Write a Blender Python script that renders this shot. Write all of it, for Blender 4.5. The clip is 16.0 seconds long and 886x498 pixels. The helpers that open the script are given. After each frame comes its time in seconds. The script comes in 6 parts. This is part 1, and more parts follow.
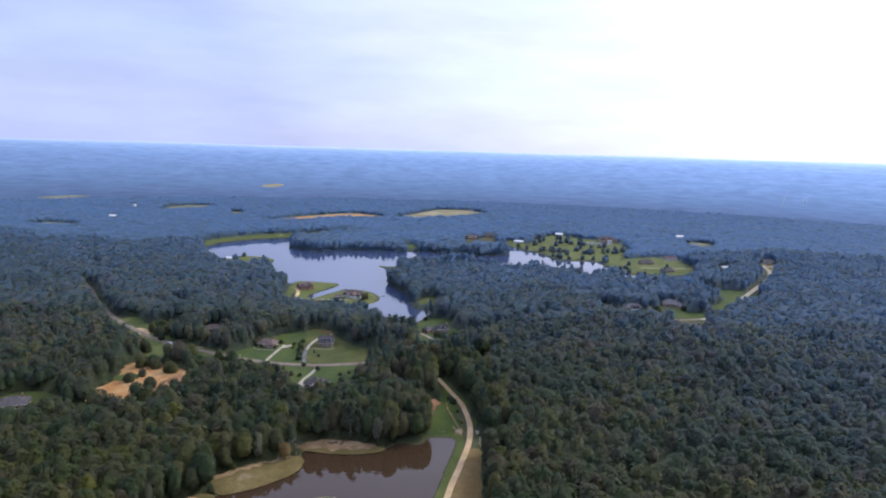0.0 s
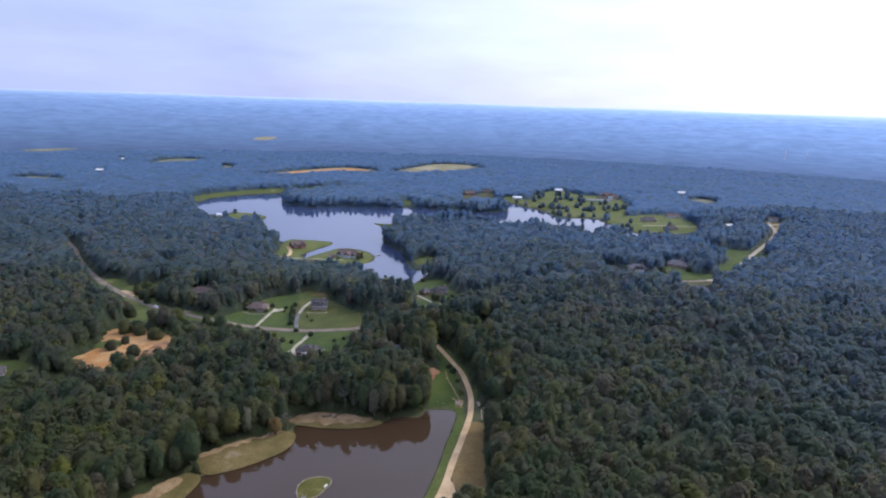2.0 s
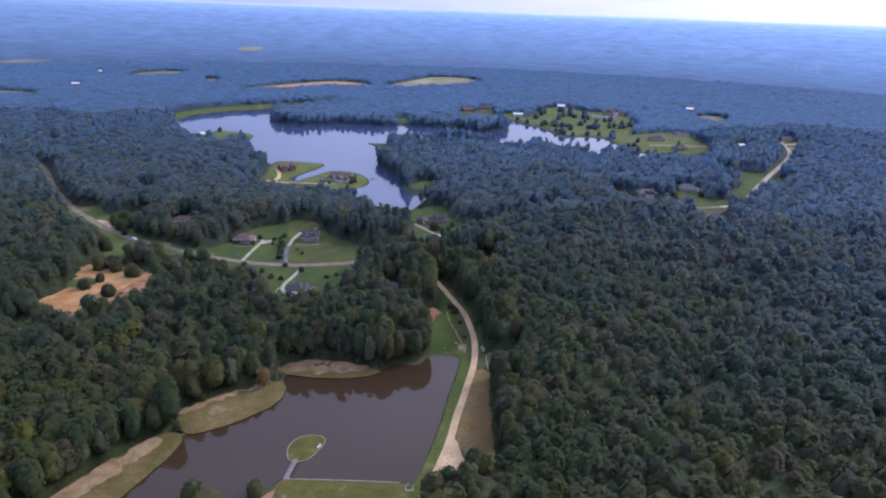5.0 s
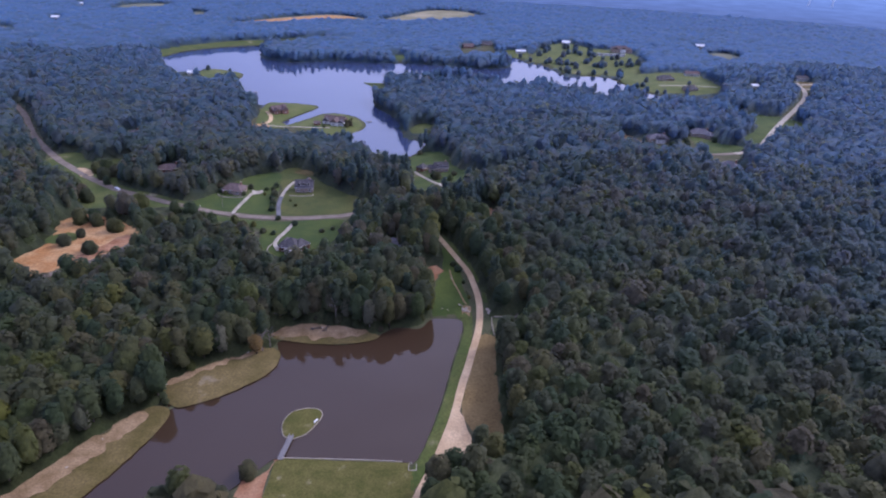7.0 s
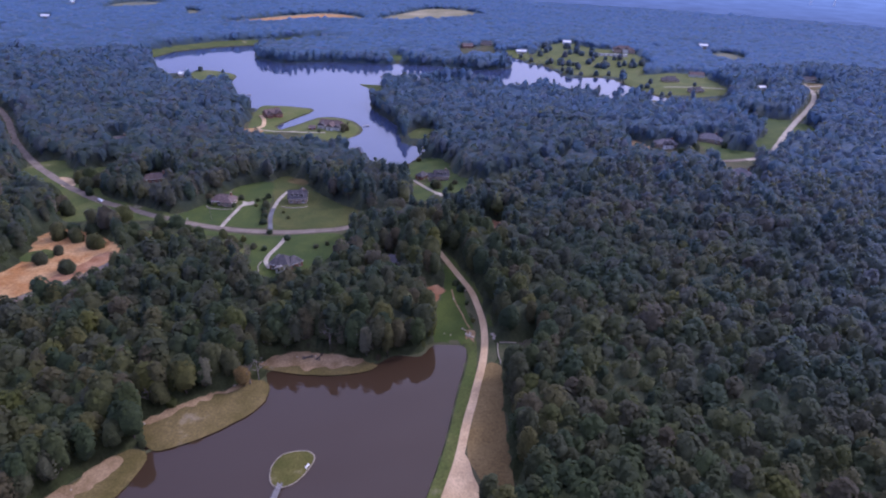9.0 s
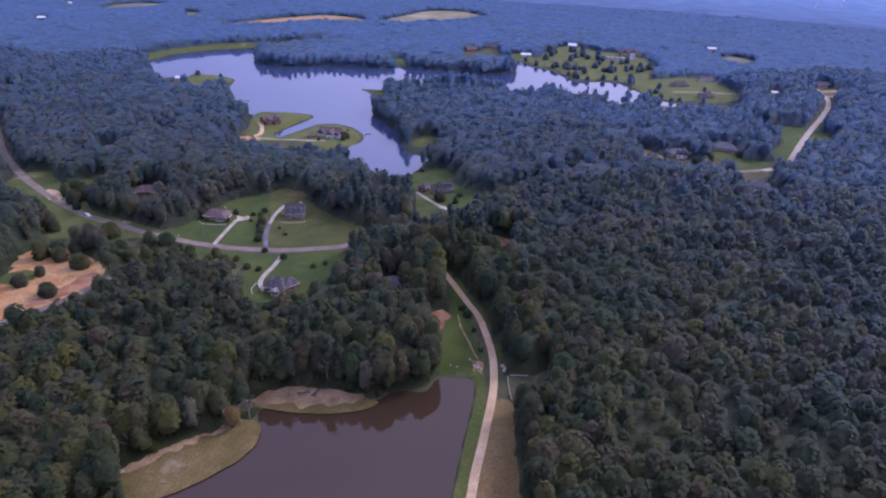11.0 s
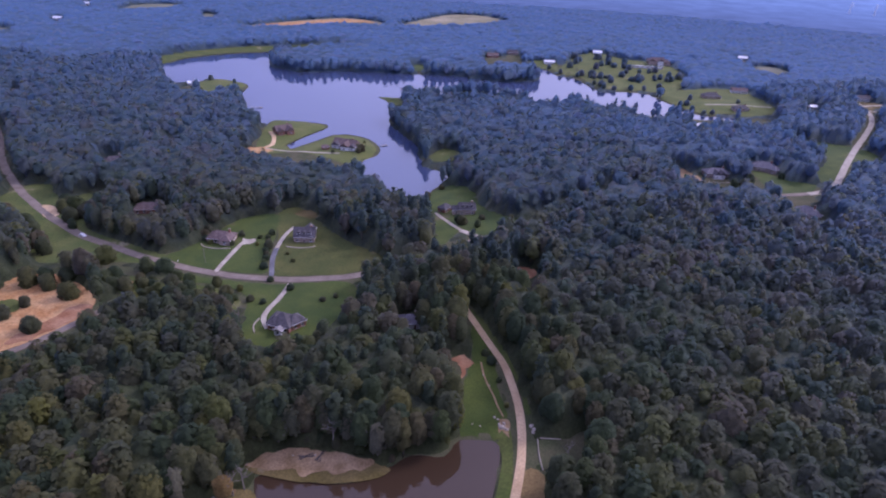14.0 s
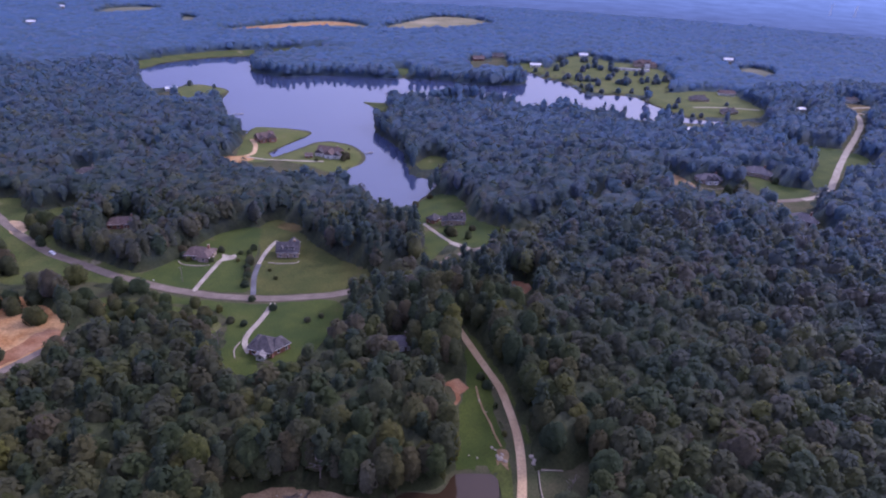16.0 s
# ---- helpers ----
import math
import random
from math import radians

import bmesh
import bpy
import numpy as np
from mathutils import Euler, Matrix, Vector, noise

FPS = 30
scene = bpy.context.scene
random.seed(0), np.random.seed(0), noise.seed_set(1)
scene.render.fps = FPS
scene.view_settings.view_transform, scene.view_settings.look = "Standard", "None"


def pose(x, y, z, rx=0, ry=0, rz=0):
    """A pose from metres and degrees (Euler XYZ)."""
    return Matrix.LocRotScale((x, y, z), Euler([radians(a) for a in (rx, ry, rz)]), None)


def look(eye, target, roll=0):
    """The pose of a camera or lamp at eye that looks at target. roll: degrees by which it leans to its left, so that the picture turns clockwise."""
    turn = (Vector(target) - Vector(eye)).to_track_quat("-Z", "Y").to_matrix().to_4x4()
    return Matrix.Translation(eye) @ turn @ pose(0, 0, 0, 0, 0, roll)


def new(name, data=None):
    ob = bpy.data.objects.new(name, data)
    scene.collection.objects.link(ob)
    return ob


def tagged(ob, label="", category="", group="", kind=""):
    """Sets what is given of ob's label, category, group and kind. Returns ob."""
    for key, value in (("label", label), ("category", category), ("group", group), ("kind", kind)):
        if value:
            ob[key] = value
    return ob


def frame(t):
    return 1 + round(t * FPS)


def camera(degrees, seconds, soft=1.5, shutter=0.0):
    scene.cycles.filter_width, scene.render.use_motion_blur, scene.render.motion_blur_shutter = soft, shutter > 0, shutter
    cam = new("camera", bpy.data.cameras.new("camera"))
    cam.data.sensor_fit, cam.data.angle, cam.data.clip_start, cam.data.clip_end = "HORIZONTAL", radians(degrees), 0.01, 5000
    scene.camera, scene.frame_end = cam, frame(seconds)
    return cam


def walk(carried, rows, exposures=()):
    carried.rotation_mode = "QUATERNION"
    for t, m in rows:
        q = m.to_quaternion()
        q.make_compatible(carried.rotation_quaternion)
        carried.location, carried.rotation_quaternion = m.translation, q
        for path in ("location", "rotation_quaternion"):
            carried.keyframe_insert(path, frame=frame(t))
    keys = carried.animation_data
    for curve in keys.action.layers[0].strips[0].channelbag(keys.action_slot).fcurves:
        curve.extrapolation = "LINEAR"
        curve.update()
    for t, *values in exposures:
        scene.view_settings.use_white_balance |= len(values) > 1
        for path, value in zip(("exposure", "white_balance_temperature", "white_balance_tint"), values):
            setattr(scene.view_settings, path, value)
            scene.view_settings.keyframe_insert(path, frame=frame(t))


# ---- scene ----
cam = camera(70.3, 16.0, soft=2.1)
PATH = [
    (0, (4.594, -45.901, 176.437), (4.598, -43.926, 176.122), 1.7),
    (0.5, (4.007, -39.044, 176.511), (4.017, -37.075, 176.16), 1.8),
    (1, (3.342, -32.27, 176.621), (3.356, -30.308, 176.233), 1.8),
    (1.5, (2.659, -25.572, 176.741), (2.677, -23.617, 176.317), 1.9),
    (2, (1.97, -19.019, 176.877), (1.993, -17.072, 176.418), 1.9),
    (2.5, (1.283, -12.483, 176.985), (1.311, -10.545, 176.491), 2.0),
    (3, (0.77, -6.16, 177.01), (0.801, -4.228, 176.492), 2.0),
    (3.5, (0.381, -0.151, 176.946), (0.416, 1.769, 176.388), 2.0),
    (4, (-0.131, 6.034, 177.096), (-0.093, 7.938, 176.487), 2.0),
    (4.5, (-0.869, 12.354, 177.235), (-0.827, 14.241, 176.572), 2.1),
    (5, (-1.517, 18.591, 177.249), (-1.47, 20.458, 176.533), 2.1),
    (7.5, (-4.618, 49.658, 176.968), (-4.555, 51.441, 176.064), 2.4),
    (8, (-5.004, 55.81, 176.953), (-4.939, 57.595, 176.051), 2.4),
    (8.5, (-5.5, 61.676, 176.848), (-5.434, 63.46, 175.947), 2.4),
    (9, (-5.823, 67.952, 176.927), (-5.755, 69.737, 176.028), 2.4),
    (11.5, (-8.164, 97.609, 177.326), (-8.105, 99.395, 176.428), 2.5),
    (12, (-8.85, 103.539, 177.482), (-8.835, 105.326, 176.583), 2.7),
    (12.5, (-9.329, 109.365, 177.659), (-9.333, 111.151, 176.759), 2.8),
    (13, (-9.934, 115.337, 177.717), (-9.934, 117.124, 176.818), 2.9),
    (13.5, (-10.537, 121.482, 177.669), (-10.531, 123.269, 176.771), 2.9),
    (14, (-11.002, 127.477, 177.513), (-10.984, 129.265, 176.618), 2.9),
    (14.5, (-11.482, 132.989, 177.311), (-11.423, 134.779, 176.419), 2.8),
    (15, (-12.118, 137.621, 177.121), (-12.046, 139.411, 176.232), 2.8),
    (15.5, (-12.948, 141.197, 177.062), (-12.875, 142.987, 176.174), 2.8),
    (16, (-13.694, 144.125, 177.045), (-13.63, 145.916, 176.156), 2.9),
]
walk(cam, [(t, look(eye, target, roll)) for t, eye, target, roll in PATH],
     exposures=[(0, 0.90, 6050, 10), (3.5, 0.87, 5800, 12), (5, 0.86, 5600, 17), (7.5, 0.82, 5420, 31), (16, 0.75, 5540, 42)])

# ---- sky and sun ----
SUN_AZ, SUN_EL = 62.0, 38.0      # degrees to the right of the view, and up
SUN_DIR = Vector((math.sin(radians(SUN_AZ)) * math.cos(radians(SUN_EL)),
                  math.cos(radians(SUN_AZ)) * math.cos(radians(SUN_EL)), math.sin(radians(SUN_EL))))


def build_world():
    world = bpy.data.worlds.new("hazy_sky")
    scene.world = world
    world.use_nodes = True
    nt = world.node_tree
    nt.nodes.clear()
    N, L = nt.nodes.new, nt.links.new
    out, mixer = N("ShaderNodeOutputWorld"), N("ShaderNodeMixShader")
    clear, cloud = N("ShaderNodeBackground"), N("ShaderNodeBackground")
    sky = N("ShaderNodeTexSky")
    sky.sky_type, sky.sun_disc = "NISHITA", False
    sky.sun_elevation, sky.sun_rotation = radians(SUN_EL), radians(SUN_AZ)
    sky.air_density, sky.dust_density, sky.ozone_density = 1.4, 1.0, 2.5
    clear.inputs[1].default_value = 0.11
    L(sky.outputs[0], clear.inputs[0])
    co = N("ShaderNodeTexCoord")
    # clouds are brighter towards the sun
    dot = N("ShaderNodeVectorMath")
    dot.operation = "DOT_PRODUCT"
    dot.inputs[1].default_value = SUN_DIR
    L(co.outputs["Generated"], dot.inputs[0])
    ramp = N("ShaderNodeValToRGB")
    ramp.color_ramp.elements[0].position, ramp.color_ramp.elements[0].color = 0.2, (0.36, 0.40, 0.63, 1)
    ramp.color_ramp.elements[1].position, ramp.color_ramp.elements[1].color = 0.92, (0.98, 0.93, 0.96, 1)
    e = ramp.color_ramp.elements.new(0.62)
    e.color = (0.63, 0.65, 0.83, 1)
    L(dot.outputs["Value"], ramp.inputs[0])
    # broad soft cloud sheets, flattened towards the horizon
    mp = N("ShaderNodeMapping")
    mp.inputs["Scale"].default_value = (1.6, 1.6, 7.0)
    L(co.outputs["Generated"], mp.inputs[0])
    nz = N("ShaderNodeTexNoise")
    nz.inputs["Scale"].default_value, nz.inputs["Detail"].default_value, nz.inputs["Roughness"].default_value = 1.5, 5, 0.5
    L(mp.outputs[0], nz.inputs[0])
    r2 = N("ShaderNodeMapRange")
    r2.inputs[1].default_value, r2.inputs[2].default_value = 0.3, 0.7
    r2.inputs[3].default_value, r2.inputs[4].default_value = 0.78, 1.0
    L(nz.outputs[0], r2.inputs[0])
    L(ramp.outputs[0], cloud.inputs[0])
    streak, fade = N("ShaderNodeTexNoise"), N("ShaderNodeMapRange")
    streak.inputs["Scale"].default_value, streak.inputs["Detail"].default_value, streak.inputs["Roughness"].default_value = 2.6, 6, 0.55
    L(mp.outputs[0], streak.inputs[0])
    fade.inputs[1].default_value, fade.inputs[2].default_value, fade.inputs[3].default_value, fade.inputs[4].default_value = 0.3, 0.7, 0.78, 0.96
    L(streak.outputs[0], fade.inputs[0])
    L(fade.outputs[0], cloud.inputs[1])
    L(r2.outputs[0], mixer.inputs[0])
    L(clear.outputs[0], mixer.inputs[1])
    L(cloud.outputs[0], mixer.inputs[2])
    L(mixer.outputs[0], out.inputs[0])


build_world()
sun = new("sun", bpy.data.lights.new("sun", "SUN"))
sun.data.energy, sun.data.angle, sun.data.color = 1.1, radians(14), (1.0, 0.95, 0.88)
sun.matrix_world = look(SUN_DIR * 100, (0, 0, 0))


# ---- materials ----
def nodes_of(name):
    m = bpy.data.materials.new(name)
    m.use_nodes = True
    nt = m.node_tree
    return m, nt, nt.nodes["Principled BSDF"], nt.nodes.new, nt.links.new


def mottled(name, c1, c2, scale=0.3, fine=4.0, rough=0.85, bump=0.3, spec=0.3, c3=None, metal=0.0, dist=0.05):
    """Two colours in patches, broken up by a fine grain, with relief."""
    m, nt, bsdf, N, L = nodes_of(name)
    co = N("ShaderNodeTexCoord")
    big, small = N("ShaderNodeTexNoise"), N("ShaderNodeTexNoise")
    big.inputs["Scale"].default_value, big.inputs["Detail"].default_value = scale, 6
    small.inputs["Scale"].default_value, small.inputs["Detail"].default_value = fine, 4
    L(co.outputs["Object"], big.inputs[0])
    L(co.outputs["Object"], small.inputs[0])
    ramp = N("ShaderNodeValToRGB")
    ramp.color_ramp.elements[0].position, ramp.color_ramp.elements[0].color = 0.36, (*c1, 1)
    ramp.color_ramp.elements[1].position, ramp.color_ramp.elements[1].color = 0.64, (*c2, 1)
    if c3:
        ramp.color_ramp.elements.new(0.74).color = (*c3, 1)
    L(big.outputs[0], ramp.inputs[0])
    hsv, rg = N("ShaderNodeHueSaturation"), N("ShaderNodeMapRange")
    rg.inputs[1].default_value, rg.inputs[2].default_value, rg.inputs[3].default_value, rg.inputs[4].default_value = 0.3, 0.7, 0.75, 1.25
    L(small.outputs[0], rg.inputs[0])
    L(rg.outputs[0], hsv.inputs["Value"])
    L(ramp.outputs[0], hsv.inputs["Color"])
    L(hsv.outputs[0], bsdf.inputs["Base Color"])
    bsdf.inputs["Roughness"].default_value = rough
    bsdf.inputs["Specular IOR Level"].default_value = spec
    bsdf.inputs["Metallic"].default_value = metal
    if "grass" in name:
        haze_sheen(bsdf, 0.03)
    b = N("ShaderNodeBump")
    b.inputs["Strength"].default_value, b.inputs["Distance"].default_value = bump, dist
    L(small.outputs[0], b.inputs["Height"])
    L(b.outputs[0], bsdf.inputs["Normal"])
    return m


def plain(name, color, rough=0.5, metal=0.0, spec=0.5):
    return mottled(name, tuple(c * 0.88 for c in color), tuple(min(1, c * 1.08) for c in color), 0.6, 6.0, rough, 0.05, spec, None, metal)


def haze_sheen(bsdf, weight=0.6):
    """A bluish sheen on leaves and grass, strongest at low angles, that stands in for distance haze."""
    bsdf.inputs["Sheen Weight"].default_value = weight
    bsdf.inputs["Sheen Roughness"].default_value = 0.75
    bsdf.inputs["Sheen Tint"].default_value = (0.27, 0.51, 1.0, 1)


def leafy(name, cols, gloss=0.3, rough=0.6):
    """Leaves: each tree takes its own tint, each spray of leaves its own brightness; a bluish gloss stands in for
    distance haze.
    """
    m, nt, bsdf, N, L = nodes_of(name)
    at, info, geo = N("ShaderNodeAttribute"), N("ShaderNodeObjectInfo"), N("ShaderNodeNewGeometry")
    at.attribute_name = "tint"
    add, fr = N("ShaderNodeMath"), N("ShaderNodeMath")
    fr.operation = "FRACT"
    L(at.outputs["Fac"], add.inputs[0])
    L(info.outputs["Random"], add.inputs[1])
    L(add.outputs[0], fr.inputs[0])
    ramp = N("ShaderNodeValToRGB")
    els = ramp.color_ramp.elements
    els[0].position, els[0].color = 0.0, (*cols[0], 1)
    els[1].position, els[1].color = 1.0, (*cols[-1], 1)
    for i, c in enumerate(cols[1:-1]):
        els.new((i + 1) / (len(cols) - 1)).color = (*c, 1)
    L(fr.outputs[0], ramp.inputs[0])
    hsv, rg = N("ShaderNodeHueSaturation"), N("ShaderNodeMapRange")
    rg.inputs[3].default_value, rg.inputs[4].default_value = 0.9, 1.1
    L(geo.outputs["Random Per Island"], rg.inputs[0])
    # clumps of leaves, lighter and darker
    co, grain, gr, both = N("ShaderNodeTexCoord"), N("ShaderNodeTexNoise"), N("ShaderNodeMapRange"), N("ShaderNodeMath")
    grain.inputs["Scale"].default_value, grain.inputs["Detail"].default_value, grain.inputs["Roughness"].default_value = 0.8, 4, 0.75
    gr.inputs[1].default_value, gr.inputs[2].default_value, gr.inputs[3].default_value, gr.inputs[4].default_value = 0.3, 0.7, 0.74, 1.38
    both.operation = "MULTIPLY"
    L(co.outputs["Object"], grain.inputs[0])
    L(grain.outputs[0], gr.inputs[0])
    L(rg.outputs[0], both.inputs[0])
    L(gr.outputs[0], both.inputs[1])
    L(both.outputs[0], hsv.inputs["Value"])
    clump = N("ShaderNodeBump")
    clump.inputs["Strength"].default_value, clump.inputs["Distance"].default_value = 0.25, 0.8
    L(grain.outputs[0], clump.inputs["Height"])
    L(clump.outputs[0], bsdf.inputs["Normal"])
    L(ramp.outputs[0], hsv.inputs["Color"])
    L(hsv.outputs[0], bsdf.inputs["Base Color"])
    bsdf.inputs["Roughness"].default_value = rough
    # blue-tinted gloss and sheen imitate haze, stronger on farther trees
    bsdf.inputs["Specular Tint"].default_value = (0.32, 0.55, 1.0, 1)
    haze_sheen(bsdf)
    haze_amount = N("ShaderNodeAttribute")
    haze_amount.attribute_name = "haze_amount"
    L(haze_amount.outputs["Fac"], bsdf.inputs["Sheen Weight"])
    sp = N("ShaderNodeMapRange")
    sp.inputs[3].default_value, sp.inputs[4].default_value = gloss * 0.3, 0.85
    L(haze_amount.outputs["Fac"], sp.inputs[0])
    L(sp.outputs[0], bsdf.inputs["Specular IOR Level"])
    thin, mix = N("ShaderNodeBsdfTranslucent"), N("ShaderNodeMixShader")
    mix.inputs[0].default_value = 0.6
    L(hsv.outputs[0], thin.inputs[0])
    L(bsdf.outputs[0], mix.inputs[1])
    L(thin.outputs[0], mix.inputs[2])
    L(mix.outputs[0], nt.nodes["Material Output"].inputs[0])
    return m


def watery(name, base, rough, wave, ior=1.33):
    m, nt, bsdf, N, L = nodes_of(name)
    co, nz, b = N("ShaderNodeTexCoord"), N("ShaderNodeTexNoise"), N("ShaderNodeBump")
    big = N("ShaderNodeTexNoise")
    big.inputs["Scale"].default_value = 0.02
    nz.inputs["Scale"].default_value, nz.inputs["Detail"].default_value = 0.9, 3
    L(co.outputs["Object"], nz.inputs[0])
    L(co.outputs["Object"], big.inputs[0])
    rg = N("ShaderNodeMapRange")
    rg.inputs[1].default_value, rg.inputs[2].default_value, rg.inputs[3].default_value, rg.inputs[4].default_value = 0.35, 0.65, rough * 0.5, rough * 1.5
    L(big.outputs[0], rg.inputs[0])
    L(rg.outputs[0], bsdf.inputs["Roughness"])
    L(nz.outputs[0], b.inputs["Height"])
    b.inputs["Strength"].default_value, b.inputs["Distance"].default_value = wave, 0.05
    L(b.outputs[0], bsdf.inputs["Normal"])
    bsdf.inputs["Base Color"].default_value = (*base, 1)
    bsdf.inputs["IOR"].default_value = ior
    return m


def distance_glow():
    """Plain glowing backdrop of woodland, out to the horizon, with distance haze put into its colour."""
    m, nt, bsdf, N, L = nodes_of("glowing_haze_backdrop")
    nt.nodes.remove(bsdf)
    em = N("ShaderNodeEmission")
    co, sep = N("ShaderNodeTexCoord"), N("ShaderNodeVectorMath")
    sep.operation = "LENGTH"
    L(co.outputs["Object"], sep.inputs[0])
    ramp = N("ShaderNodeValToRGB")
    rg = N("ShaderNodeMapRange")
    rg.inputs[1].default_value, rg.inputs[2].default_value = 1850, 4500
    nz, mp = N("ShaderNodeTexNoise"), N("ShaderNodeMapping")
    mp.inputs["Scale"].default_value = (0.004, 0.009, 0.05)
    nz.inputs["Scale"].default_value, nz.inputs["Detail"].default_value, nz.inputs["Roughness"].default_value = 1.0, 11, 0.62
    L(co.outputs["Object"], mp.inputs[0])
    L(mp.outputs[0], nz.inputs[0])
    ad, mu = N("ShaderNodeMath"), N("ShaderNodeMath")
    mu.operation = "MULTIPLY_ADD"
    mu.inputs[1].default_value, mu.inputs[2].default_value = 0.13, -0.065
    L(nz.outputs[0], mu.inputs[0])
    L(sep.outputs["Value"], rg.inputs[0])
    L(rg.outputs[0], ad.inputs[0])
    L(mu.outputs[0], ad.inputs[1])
    # haze in the emission colour: paler and bluer with distance
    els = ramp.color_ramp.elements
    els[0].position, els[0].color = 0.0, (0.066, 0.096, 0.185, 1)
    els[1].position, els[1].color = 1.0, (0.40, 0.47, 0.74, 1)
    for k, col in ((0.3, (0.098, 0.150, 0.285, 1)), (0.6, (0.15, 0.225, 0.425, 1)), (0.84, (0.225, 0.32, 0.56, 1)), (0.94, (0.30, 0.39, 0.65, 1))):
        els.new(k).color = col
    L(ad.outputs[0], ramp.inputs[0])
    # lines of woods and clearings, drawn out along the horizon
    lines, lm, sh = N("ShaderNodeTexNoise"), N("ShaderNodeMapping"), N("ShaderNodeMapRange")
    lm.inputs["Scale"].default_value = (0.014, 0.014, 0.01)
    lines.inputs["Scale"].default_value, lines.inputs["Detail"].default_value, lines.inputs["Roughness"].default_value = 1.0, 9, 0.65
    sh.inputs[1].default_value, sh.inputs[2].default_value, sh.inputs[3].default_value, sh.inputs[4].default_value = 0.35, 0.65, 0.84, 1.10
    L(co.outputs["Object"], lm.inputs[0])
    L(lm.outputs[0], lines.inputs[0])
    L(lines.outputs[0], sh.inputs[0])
    # the painted haze is brighter on the sun's side
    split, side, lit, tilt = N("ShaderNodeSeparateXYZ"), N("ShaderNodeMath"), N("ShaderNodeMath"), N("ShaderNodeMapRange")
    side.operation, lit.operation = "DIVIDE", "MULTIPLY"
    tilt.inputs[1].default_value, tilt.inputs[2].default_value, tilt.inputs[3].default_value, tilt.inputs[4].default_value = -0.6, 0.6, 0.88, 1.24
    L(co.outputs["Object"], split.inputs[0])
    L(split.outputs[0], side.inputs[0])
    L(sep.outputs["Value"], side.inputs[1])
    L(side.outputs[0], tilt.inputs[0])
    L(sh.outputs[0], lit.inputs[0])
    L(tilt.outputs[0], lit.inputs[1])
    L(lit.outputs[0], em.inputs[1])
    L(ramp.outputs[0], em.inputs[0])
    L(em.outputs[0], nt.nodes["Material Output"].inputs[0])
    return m


